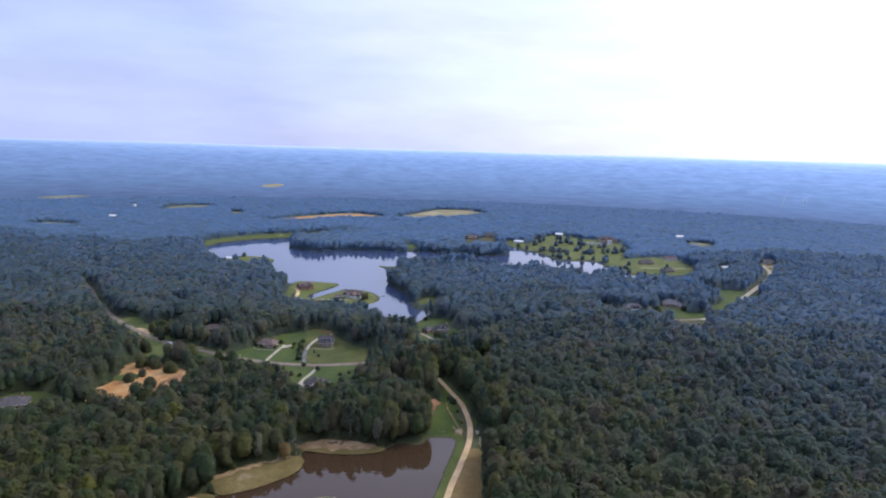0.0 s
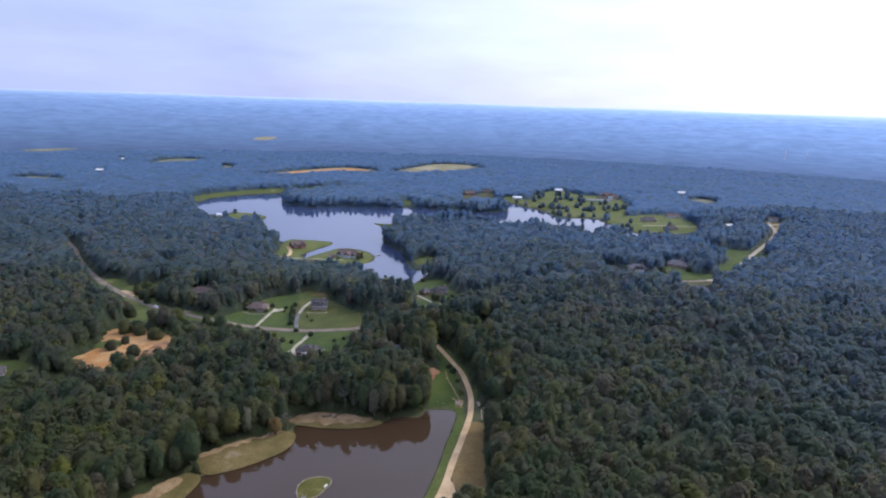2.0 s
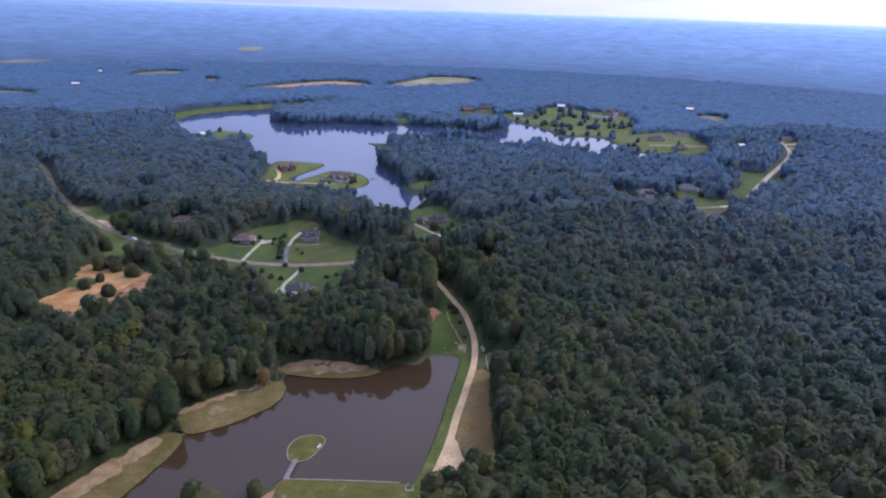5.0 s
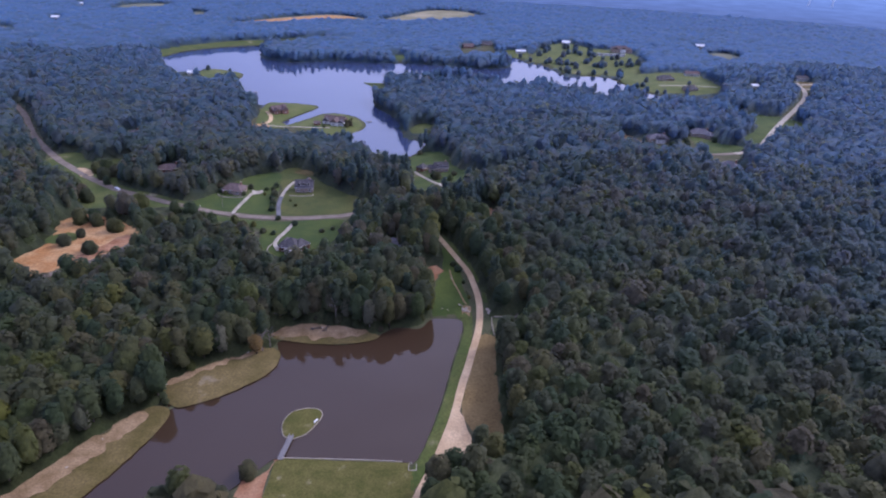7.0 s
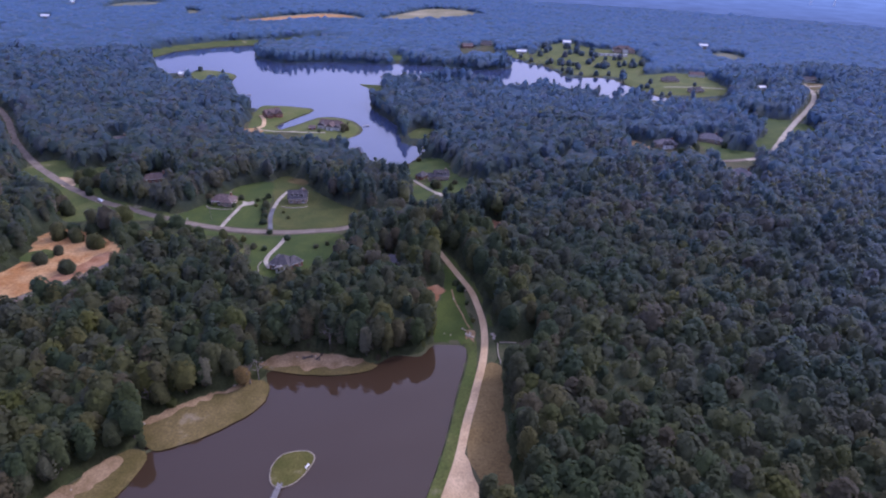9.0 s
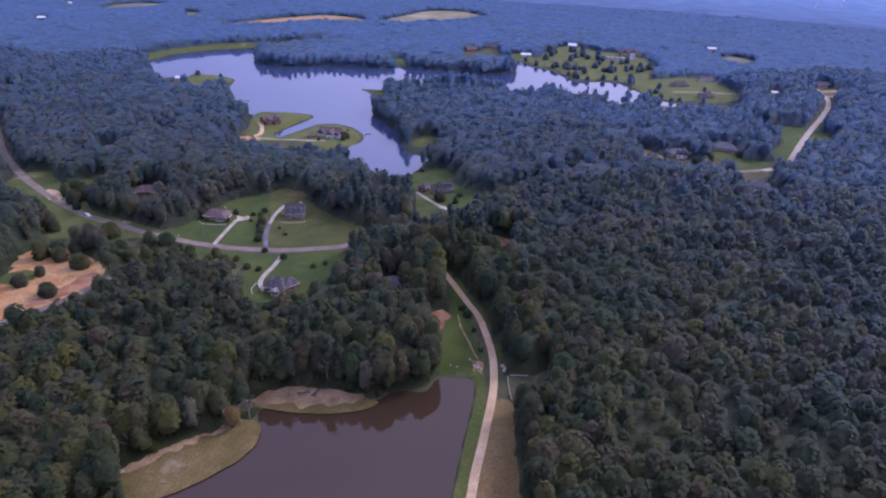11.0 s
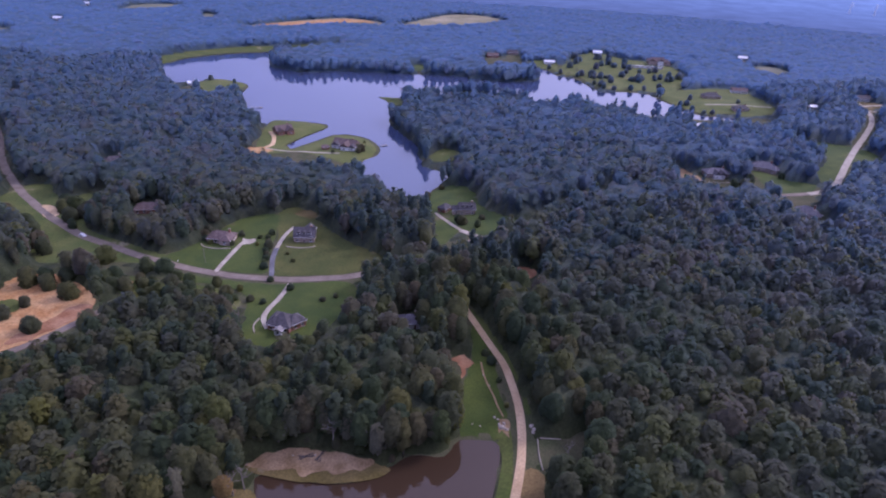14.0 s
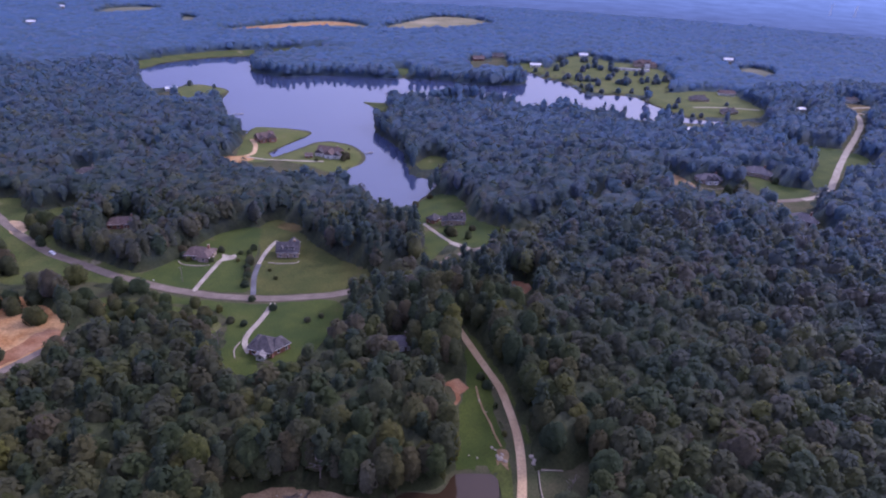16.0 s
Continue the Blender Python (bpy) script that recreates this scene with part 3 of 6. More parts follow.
clearing("field_9", [(-62, 1070), (-44, 1078), (-36, 1056), (-46, 1036), (-60, 1042)], M["lawn"], "small green grass clearing by the lake", lift=0.5, step=16)
clearing("lawn_10", [(162, 1110), (200, 1190), (245, 1238), (280, 1189), (335, 1160), (335, 1056), (290, 975), (240, 979), (204, 976), (191, 1004), (182, 1050), (160, 1068), (150, 1100)], M["point"], "grass slope with scattered trees above the inlet", lift=0.3, step=14)
SLOPE = CLEAR[-1]
clearing("lawn_11", [(107, 1103), (125, 1150), (160, 1145), (153, 1100)], M["point"], "green grass at the head of the inlet", lift=0.3)
clearing("lawn_12", [(268, 944), (300, 985), (395, 1000), (390, 896), (378, 864), (340, 860), (332, 872), (298, 866), (282, 894)], M["point"], "green grass beside the lake inlet", lift=0.3, step=10)
clearing("lawn_13", [(255, 640), (274, 618), (292, 609), (279, 592), (253, 586), (248, 604)], M["lawn"], "green grass beside the side road")
clearing("lawn_14", [(340, 745), (386, 728), (386, 713), (336, 642), (309, 612), (302, 632), (345, 690), (330, 712)], M["lawn"], "green grass strip beside the road")
clearing("lawn_15", [(394, 718), (396, 689), (372, 656), (359, 664), (370, 690)], M["lawn"], "green grass verge")
clearing("lawn_16", [(514, 922), (490, 902), (482, 878), (492, 866), (508, 888), (536, 902), (536, 920)], M["dry"], "bare sandy soil by the road fork", lift=0.2, step=10)
clearing("lawn_21", [(-24, 652), (-18, 668), (-8, 682), (4, 674), (4, 652), (-8, 645)], M["meadow"], "rough grass at the head of a cove", step=4)
clearing("lawn_22", [(-88, 877.5), (-76, 882), (-64, 880), (-58, 850), (-56, 815), (-64, 790), (-66, 815), (-68, 838), (-80, 862)], M["meadow"], "rough green grass on a narrow point of the lake", lift=0.3, step=5)
clearing("soil_patch", [(-64, 822), (-58, 818), (-54, 800), (-57, 786), (-62, 800)], M["dry"], "bare pale soil on the lake shore", lift=0.4, step=4)
clearing("apron", [(-267, 500), (-258, 499), (-249, 487), (-256, 483)], M["gravel"], "pale bare soil driveway mouth at the road", lift=0.2, step=3, sub=1.5, wobble=0.6)
clearing("scrub_land", [(-172, 411), (-150, 411), (-126, 408), (-111, 400), (-108, 389), (-124, 384), (-148, 383), (-167, 393)], M["meadow"], "rough grass and scrub with scattered small trees", step=5)
SCRUB = CLEAR[-1]
clearing("dirt_lot", [(-221, 335), (-227, 350), (-220, 372), (-228, 401), (-216, 412), (-204, 408), (-194, 404), (-184, 397), (-176, 389), (-175, 374), (-182, 357), (-199, 340), (-210, 330)], M["sand"], "bare orange and tan soil building lot", lift=0.2)
clearing("clay_patch", [(-196, 350), (-188, 352), (-178, 368), (-173, 380), (-180, 384), (-186, 372), (-194, 360)], M["clay"], "strip of bare orange clay in the building lot", lift=0.3, step=3, sub=1.5, wobble=2.2)
clearing("grass_patch", [(-224, 380), (-214, 384), (-206, 378), (-212, 370), (-222, 372)], M["meadow"], "rough grass patch in the bare lot", lift=0.32, step=3, sub=1.5, wobble=2.2)
clearing("lawn_20", [(-275, 346), (-262, 350), (-243, 343), (-229, 322), (-236, 312), (-252, 302), (-268, 310), (-278, 330)], M["meadow"], "green grass round the house below the lot")
clearing("bank_1", [(-76, 291), (-72, 295.5), (-64, 300), (-53, 300.5), (-38, 298.8), (-24, 294), (-33, 288.5), (-50, 286.5), (-66, 288.5)], M["dry"], "dry grass and sand bank of the pond", step=4, sub=2, wobble=0.6, edge=0.4, lift=0.3)
clearing("bank_2", [(-111, 253), (-106, 258.5), (-100.5, 263), (-87, 272), (-74, 282), (-68, 278), (-69.3, 265.5), (-81, 252.5), (-94, 243.8), (-102, 241.5), (-107, 246)], M["dry"], "dry grass and sand bank of the pond", step=4, sub=2, wobble=0.6, edge=0.4, lift=0.3)
clearing("bank_3", [(-150, 178), (-134, 206), (-126, 219), (-118, 231), (-110, 241), (-102.5, 238.5), (-103.6, 228), (-108, 215), (-112, 205), (-123, 184), (-132, 172)], M["dry"], "bare tan soil bank of the pond", step=4, sub=2, wobble=0.6, edge=0.4, lift=0.3)
clearing("soil_strip", [(-111.5, 253.5), (-106, 259.5), (-100.5, 264), (-87, 273), (-76, 281.5), (-78, 277.5), (-88, 269), (-99, 260.5), (-106, 255)], M["soil"], "bare pinkish soil along the back of the bank", lift=0.42, step=3, sub=1.2, wobble=2.6)
clearing("soil_strip", [(-150, 179), (-134.5, 206), (-126.5, 219), (-118.5, 231), (-113, 238), (-110, 233), (-116, 222), (-124, 207), (-136, 186), (-142, 176)], M["soil"], "bare pinkish soil along the back of the bank", lift=0.42, step=3, sub=1.2, wobble=2.6)
clearing("soil_strip", [(-75, 293), (-71, 297), (-64, 300.5), (-53, 301), (-38, 299.3), (-30, 296.5), (-34, 292.5), (-50, 290.5), (-66, 291)], M["soil"], "bare pinkish soil along the back of the bank", lift=0.42, step=3, sub=1.2, wobble=2.6)
clearing("lawn_17", [(-53, 150), (-56, 205), (-53, 214.6), (-34, 214.3), (-9, 213.6), (-6, 209), (-8, 150)], M["isle"], "mown grass on the pond dam", sub=2, wobble=0.2, step=5)
clearing("sand_path", [(-66, 150), (-66, 200), (-60, 213), (-55, 214.5), (-57, 204), (-54, 150)], M["clay"], "orange sandy soil path to the footbridge", sub=2, wobble=0.5, step=5)
clearing("lawn_18", [(14, 312), (20, 318), (21, 306), (17, 274), (10.5, 244), (2, 216), (-6, 200), (-6, 212), (-3.5, 216.5), (4.5, 244), (10.7, 274), (16.5, 301)], M["meadow"], "green grass strip between the pond and the gravel road", sub=2, wobble=0.2, step=4)
clearing("verge", [(24.5, 296), (31, 294), (30.4, 285), (29.1, 262), (28.8, 239), (27.6, 220), (20, 224), (16.9, 229), (13, 241), (16, 260), (20, 277)], M["verge"], "brown dry grass verge of the gravel road", step=4, sub=2, wobble=0.6)
clearing("lawn_19", [(1, 313), (7, 312), (14, 311.5), (20, 316), (20, 325), (18, 340), (17, 359), (13.5, 375), (8, 394), (5.5, 392), (7, 382), (7, 362), (5, 350), (3, 342), (1.5, 326)], M["lawn"], "green grass clearing at the pond's head", step=4, sub=1.2, wobble=1.6)
clearing("clay_scar", [(-1.5, 357), (0.5, 360), (3.5, 359), (6.2, 355.5), (5.6, 351.5), (3.4, 351), (1.6, 354)], M["clay"], "bare red clay bank", lift=0.2, step=2, sub=0.8, wobble=2.4)
clearing("clay_scar", [(3, 353), (4, 350.5), (2.6, 346), (1.6, 341), (0.9, 336), (0.2, 339), (1.2, 346)], M["clay"], "bare red clay bank", lift=0.2, step=2, sub=0.8, wobble=1.2)
clearing("clay_scar", [(-1.6, 333), (-1.4, 339), (0.2, 341), (1.2, 338), (0.4, 334)], M["clay"], "bare red clay bank", lift=0.2, step=2, sub=0.8, wobble=1.8)
clearing("clay_scar", [(16.2, 314), (16.6, 319), (17.6, 322.5), (21, 322.5), (21.6, 317), (20, 312.5), (18, 316)], M["soil"], "bare pale clay bank by the pond", lift=0.24, step=2, sub=0.8, wobble=1.8)
clearing("red_yard", [(30, 434), (33, 445), (43, 446), (46, 437), (38, 431)], M["clay"], "bare pinkish clay opening in the trees", lift=0.2, step=3, sub=2, wobble=0.8)

# roads and drives
lane("road", [(-425, 690), (-392, 650), (-343, 579), (-298, 526), (-262, 492), (-244, 477), (-218, 458), (-197, 447), (-179, 437), (-162, 431), (-149, 427), (-131, 423.5), (-113, 421.5), (-93, 421), (-73, 423.5), (-56, 428),
              (-30, 442), (-3, 464), (4, 474), (18, 484), (32, 493), (46, 506), (83, 539), (95, 550), (130, 575), (200, 582), (250, 583), (275, 588)], 5.6, M["asphalt"], "worn grey-tan two-lane residential road", clear=3.0)
lane("gravel_road", [(4.5, 398), (11, 380), (17, 365), (22, 352), (25, 334), (25.2, 314), (22.2, 294), (18.3, 277), (14.2, 260), (10.6, 243), (6.8, 228), (0, 208), (-10, 180), (-16, 150)], 3.5, M["gravel"], "pale tan gravel track beside the pond", clear=2.0)
lane("gravel_track", [(10.8, 356), (11.6, 349), (13.3, 342), (15.5, 335.5), (16.6, 330), (18.7, 323.6)], 0.8, M["soil"], "washed-out sandy track", clear=0.6)
clearing("pull_off", [(10, 243), (13.2, 238.6), (14.4, 231.3), (16.5, 223.8), (15.1, 218.2), (11.7, 213.3), (6, 207), (0, 206), (5, 222), (8, 234)], M["gravel"], "pale gravel widening of the track", lift=0.2, step=3, sub=2, wobble=0.4)
lane("driveway", [(-130.5, 425), (-129, 441), (-127, 458), (-125, 464)], 2.6, M["concrete"], "pale concrete driveway", "driveway")
lane("driveway", [(-100, 424), (-104, 443), (-105, 456)], 2.9, M["slate"], "dark grey asphalt driveway", "driveway")
lane("driveway", [(-105, 456.3), (-104.5, 468), (-103, 480), (-101, 486)], 2.6, M["concrete"], "pale concrete driveway", "driveway")
clearing("parking_pad", [(-128.5, 457), (-124, 459), (-120, 462), (-121, 467), (-124, 465), (-128, 467), (-127, 462)], M["concrete"], "pale concrete parking pad", lift=0.2, step=2, sub=0.8, wobble=1.0)
clearing("turnaround", [(-182, 640), (-186, 652), (-172, 658), (-160, 656), (-158, 648), (-168, 640)], M["sand"], "bare tan soil turning place", lift=0.3, step=4, sub=2)
clearing("sand_patch", [(-180, 404), (-174, 408), (-166, 407), (-167, 402), (-175, 400)], M["sand"], "bare orange sandy patch in rough grass", lift=0.3, step=3, sub=1.5, wobble=1.5)
clearing("sand_patch", [(-157, 386), (-151, 395), (-141, 402), (-139, 398), (-147, 391)], M["sand"], "bare orange sandy patch in rough grass", lift=0.3, step=3, sub=1.5, wobble=1.5)
clearing("back_yard", [(-106, 508), (-100, 516), (-90, 508), (-94, 500)], M["dry"], "bare tan soil behind the house", lift=0.2, step=3, sub=1.5, wobble=1.2)
clearing("stump_yard", [(180, 618), (182, 638), (190, 640), (198, 626), (200, 608), (190, 606)], M["soil"], "pale bare soil and scrub beside the long house", lift=0.2, step=4, sub=2, wobble=2.0)
clearing("ruined_yard", [(32, 297), (31, 311), (44, 313), (50, 318), (50, 304), (44, 298)], M["floor"], "bare pinkish soil yard beside the track", lift=0.2, step=3, sub=2, wobble=1.0)
clearing("verge_2", [(8, 398), (17.5, 378), (26, 352), (30.5, 326), (28, 325), (26, 345), (18.6, 364), (9, 388)], M["meadow"], "rough grass verge of the gravel track", step=4, sub=2, wobble=0.8)
lane("driveway", [(-88, 417), (-90, 403), (-93, 390), (-93, 382), (-89, 374)], 2.7, M["concrete"], "pale concrete driveway", "driveway")
lane("driveway", [(-13.5, 534), (-8, 522), (0, 506), (4, 498.5)], 2.6, M["concrete"], "pale concrete driveway", "driveway")
lane("driveway", [(4, 498), (10, 491), (16.5, 483.5)], 4.6, M["concrete"], "pale concrete driveway apron", "driveway")
lane("driveway", [(-174, 708), (-166, 690), (-163, 670), (-168, 655)], 4.0, M["gravel"], "bare soil drive", "driveway", lift=0.3)
lane("driveway", [(-165, 656), (-150, 655), (-125, 652), (-100, 654)], 3.0, M["concrete"], "pale concrete driveway", "driveway", lift=0.34)
lane("side_road", [(275, 588), (290, 594), (305, 605), (354, 673), (391, 723), (426, 768), (462, 817), (486, 861), (497, 895), (505, 917)], 5.6, M["concrete"], "pale unpaved road climbing away", clear=3.0)
lane("side_road", [(500, 900), (537, 912), (600, 930)], 4.6, M["concrete"], "pale unpaved road fork", clear=2.0, lift=0.34)
lane("side_road", [(490, 876), (520, 868), (560, 872)], 4.2, M["concrete"], "pale unpaved road fork", clear=2.0, lift=0.34)
lane("driveway", [(310, 905), (350, 905), (385, 890)], 4.0, M["concrete"], "pale concrete driveway", "driveway", lift=0.4)

lane("driveway", [(-262, 304), (-246, 307), (-234, 316), (-216, 319)], 3.4, M["concrete"], "pale concrete driveway", "driveway")
lane("side_road", [(-214, 318), (-200, 335), (-185, 351), (-173, 371), (-164, 386)], 4.2, M["asphalt"], "dark asphalt lane below the bare lot", clear=2.5, lift=0.3)

# the far woods as a glowing bowl, its rim raised to the camera's horizon
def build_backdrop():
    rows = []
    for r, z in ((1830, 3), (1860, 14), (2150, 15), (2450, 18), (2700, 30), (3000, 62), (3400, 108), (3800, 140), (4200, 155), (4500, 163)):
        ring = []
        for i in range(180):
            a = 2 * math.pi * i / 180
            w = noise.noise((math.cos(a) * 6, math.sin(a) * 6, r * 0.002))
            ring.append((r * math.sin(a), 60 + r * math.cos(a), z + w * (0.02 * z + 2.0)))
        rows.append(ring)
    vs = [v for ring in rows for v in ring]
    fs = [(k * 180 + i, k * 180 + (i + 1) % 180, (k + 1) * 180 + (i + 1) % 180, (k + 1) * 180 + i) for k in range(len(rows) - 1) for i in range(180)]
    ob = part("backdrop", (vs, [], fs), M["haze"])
    tagged(ob, "glowing backdrop of far woodland with blue haze painted in", "distance", kind="structure")


build_backdrop()


# ---- houses ----
def roof_shape(w, d, h, rise, kind, over=0.55):
    """A hip or gable roof with thick eaves; the ridge runs along x."""
    bm = bmesh.new()
    x, y = w / 2 + over, d / 2 + over
    ridge = x if kind == "gable" else max(x - y * 0.95, 0.3)
    low = [bm.verts.new((a * x, b * y, h - 0.16)) for a, b in ((-1, -1), (1, -1), (1, 1), (-1, 1))]
    up = [bm.verts.new((a * x, b * y, h + 0.12)) for a, b in ((-1, -1), (1, -1), (1, 1), (-1, 1))]
    r = [bm.verts.new((-ridge, 0, h + rise)), bm.verts.new((ridge, 0, h + rise))]
    for i in range(4):
        bm.faces.new((low[i], low[(i + 1) % 4], up[(i + 1) % 4], up[i]))
    bm.faces.new(low[::-1])
    bm.faces.new((up[0], up[1], r[1], r[0]))
    bm.faces.new((up[2], up[3], r[0], r[1]))
    bm.faces.new((up[1], up[2], r[1]))
    bm.faces.new((up[3], up[0], r[0]))
    return bm


def moved(bm, m):
    bm.transform(m)
    return bm


def window_in(parent, x, y, z, w, h, facing, frame="trim"):
    """A window with frame, sill and pane on a wall; facing: turn about z, 0 looks to -y."""
    m = Matrix.Translation((x, y, z)) @ Matrix.Rotation(facing, 4, "Z")
    f = part("window", moved(boxed(-w / 2 - 0.1, w / 2 + 0.1, -0.06, 0.05, -h / 2 - 0.1, h / 2 + 0.1), m), M[frame], parent)
    part("pane", moved(boxed(-w / 2, w / 2, -0.08, -0.062, -h / 2, h / 2), m), M["glass"], f)
    part("sill", moved(boxed(-w / 2 - 0.18, w / 2 + 0.18, -0.18, -0.06, -h / 2 - 0.2, -h / 2 - 0.11), m), M["trim"], f)


def house(x, y, yaw, w, d, h, rise, kind, walls, roof, label, wings=(), dormers=0, chimney=True, name="house", floors=1, base=0.0, category="house", ridge=True):
    """A house: walls, roof, windows, door, chimney, dormers, and wings as (x, y, turn, w, d, h, rise, kind, walls, roof)."""
    ob = thing(name, Matrix.Translation(at(x, y, base)) @ Matrix.Rotation(radians(yaw), 4, "Z"), label, category, "houses" if category == "house" else "")
    blocks = [(0, 0, 0, w, d, h, rise, kind, walls, roof), *wings]
    for k, (bx, by, turn, bw, bd, bh, br, bk, bwall, broof) in enumerate(blocks):
        m = Matrix.Translation((bx, by, 0)) @ Matrix.Rotation(radians(turn), 4, "Z")
        wall = boxed(-bw / 2, bw / 2, -bd / 2, bd / 2, -1.2, bh)
        if bk == "gable":
            for s in (-1, 1):
                pts = [(s * bw / 2, -bd / 2, bh), (s * bw / 2, bd / 2, bh), (s * bw / 2, 0, bh + br * 0.94)]
                inner = [(px - s * 0.25, py, pz) for px, py, pz in pts]
                v = [wall.verts.new(p) for p in pts + inner]
                for f in ((0, 1, 2), (5, 4, 3), (0, 2, 5, 3), (2, 1, 4, 5)):
                    wall.faces.new([v[i] for i in f])
        part("wall", moved(wall, m), M[bwall], ob)
        rf = roof_shape(bw, bd, bh, br, bk)
        roof_ob = part("roof", moved(rf, m), M[broof], ob)
        if ridge:
            e = bw / 2 + 0.5 if bk == "gable" else max(bw / 2 + 0.55 - (bd / 2 + 0.55) * 0.95, 0.3)
            part("ridge_cap", moved(rod(bmesh.new(), (-e, 0, bh + br), (e, 0, bh + br), 0.13, 0.13, 6), m), M[broof], roof_ob)
        part("gutter", moved(boxed(-bw / 2 - 0.5, bw / 2 + 0.5, -bd / 2 - 0.68, -bd / 2 - 0.56, bh - 0.12, bh + 0.02), m), M["trim"], roof_ob)
        n = max(1, int(bw / 3.4))
        for fl in range(floors if k == 0 else 1):
            for i in range(n):
                px = -bw / 2 + bw * (i + 0.5) / n
                zz = 1.6 + fl * 2.9
                for side, fy in ((-1, 0.0), (1, math.pi)):
                    if k == 0 and fl == 0 and i == n // 2 and side == -1:
                        continue
                    p = m @ Vector((px, side * bd / 2, zz))
                    window_in(ob, p.x, p.y, p.z, 1.1, 1.3, fy + radians(turn))
            for side, fy in ((-1, -math.pi / 2), (1, math.pi / 2)):
                p = m @ Vector((side * bw / 2, 0, 1.6 + fl * 2.9))
                window_in(ob, p.x, p.y, p.z, 1.2, 1.2, fy + radians(turn))
    n = max(1, int(w / 3.4))
    px = -w / 2 + w * (n // 2 + 0.5) / n
    dr = part("door", boxed(px - 0.55, px + 0.55, -d / 2 - 0.06, -d / 2 + 0.02, 0.0, 2.1), M["door"], ob)
    part("door_frame", boxed(px - 0.68, px + 0.68, -d / 2 - 0.05, -d / 2 + 0.02, 0.0, 2.24), M["trim"], dr)
    part("door_step", boxed(px - 1.0, px + 1.0, -d / 2 - 1.2, -d / 2 - 0.002, -1.0, -0.02), M["concrete"], dr)
    for i in range(dormers):
        px = (i - (dormers - 1) / 2) * w / (dormers + 0.7)
        y0 = -d / 2 + 0.8
        z0 = h + rise * 0.28
        body = boxed(px - 0.8, px + 0.8, y0, y0 + 3.2, z0 - 0.6, z0 + 1.3)
        dm = part("dormer", body, M["siding"], ob, "pale dormer")
        part("dormer_roof", moved(roof_shape(3.2, 1.6, 0, 0.8, "gable", 0.25), Matrix.Translation((px, y0 + 1.6, z0 + 1.3)) @ Matrix.Rotation(math.pi / 2, 4, "Z")), M[roof], dm)
        part("dormer_pane", boxed(px - 0.45, px + 0.45, y0 - 0.03, y0 - 0.004, z0 - 0.1, z0 + 1.0), M["glass"], dm)
    if chimney:
        c = part("chimney", boxed(w * 0.28, w * 0.28 + 1.0, 0.6, 1.5, h, h + rise + 0.9), M["brick"], ob)
        part("chimney_cap", boxed(w * 0.28 - 0.1, w * 0.28 + 1.1, 0.5, 1.6, h + rise + 0.901, h + rise + 1.05), M["concrete"], c)
    # keep the yard open
    STANDS.append((x, y, max(w, d) / 2 + 1.0))
    return ob


def view_gap(x, y, r, far):
    """Tree-free circles from a house towards the camera, so that the house stays in view."""
    for k in range(1, 4):
        STANDS.append((x * (1 - far * k / 3 / y), y - far * k / 3, r))


house(-139, 463, -4, 14.5, 9.5, 3.0, 3.4, "hip", "tanbrick", "brownshingle", "low brick house with a brown hipped roof", [(4, -3.6, 90, 6, 6, 3.0, 2.6, "hip", "tanbrick", "brownshingle")])
house(-91, 469, 4, 12, 8.6, 3.6, 4.6, "gable", "tanbrick", "shingle", "house with a steep grey gabled roof and dormers", [(2.0, 6.5, 90, 7, 6, 3.4, 3.0, "gable", "tanbrick", "shingle")], dormers=3)
house(-82, 377, -14, 11, 10.5, 3.2, 4.2, "hip", "brick", "shingle", "brick house with a wide purple-grey hipped roof", [(4.6, 2.2, 60, 8, 7, 3.2, 3.2, "hip", "brick", "shingle"), (1.2, -6, 90, 4.4, 3.8, 2.7, 1.3, "gable", "siding", "wood"), (-3.6, 0.8, 90, 9, 5.6, 3.2, 2.8, "hip", "brick", "shingle")], chimney=False)
house(-162, 708, 38, 16, 9.5, 3.4, 4.0, "gable", "brick", "brownshingle", "red brick lakeside house with brown gables", [(4, -4.4, 90, 8, 7, 3.4, 3.4, "gable", "brick", "brownshingle"), (-4.8, -4.4, 90, 7, 6, 3.2, 3.0, "gable", "brick", "brownshingle")])
house(-97, 673, -18, 21, 11, 3.6, 4.2, "gable", "brick", "brownshingle", "lakeside house with white-fronted gables", [(3, -6, 90, 9, 7, 3.8, 3.4, "gable", "trim", "brownshingle"), (-7, -4, 90, 8, 7, 3.4, 3.0, "gable", "siding", "shingle"), (9, -4, 90, 8, 6, 3.2, 2.6, "gable", "trim", "shingle")])
house(-114, 664, 8, 6, 5, 2.4, 1.6, "gable", "brick", "brownshingle", "small brick outbuilding with a brown roof", chimney=False, name="outbuilding", category="outbuilding")
house(8, 531, 6, 11, 7.5, 4.0, 3.8, "gable", "tanbrick", "shingle", "grey-roofed lakeside house with white dormers", [(-7.4, 0.6, 0, 5, 5.5, 3.0, 2.4, "gable", "tanbrick", "shingle")], dormers=3)
house(-7, 537, 50, 8, 6.4, 2.9, 2.8, "hip", "brick", "shingle", "dark-roofed garage beside the lakeside house", chimney=False, name="garage", category="garage")
house(-23, 382, 10, 10, 8, 3.0, 3.0, "hip", "siding", "palehazeshingle", "grey-roofed house hidden among the trees", base=0)
house(-198, 500, 12, 16, 10, 3.0, 3.0, "hip", "brick", "brownshingle", "brown-roofed house among tall trees")
house(-263, 588, 30, 15, 10, 3.0, 3.0, "hip", "tanbrick", "shingle", "grey-roofed house deep among trees")
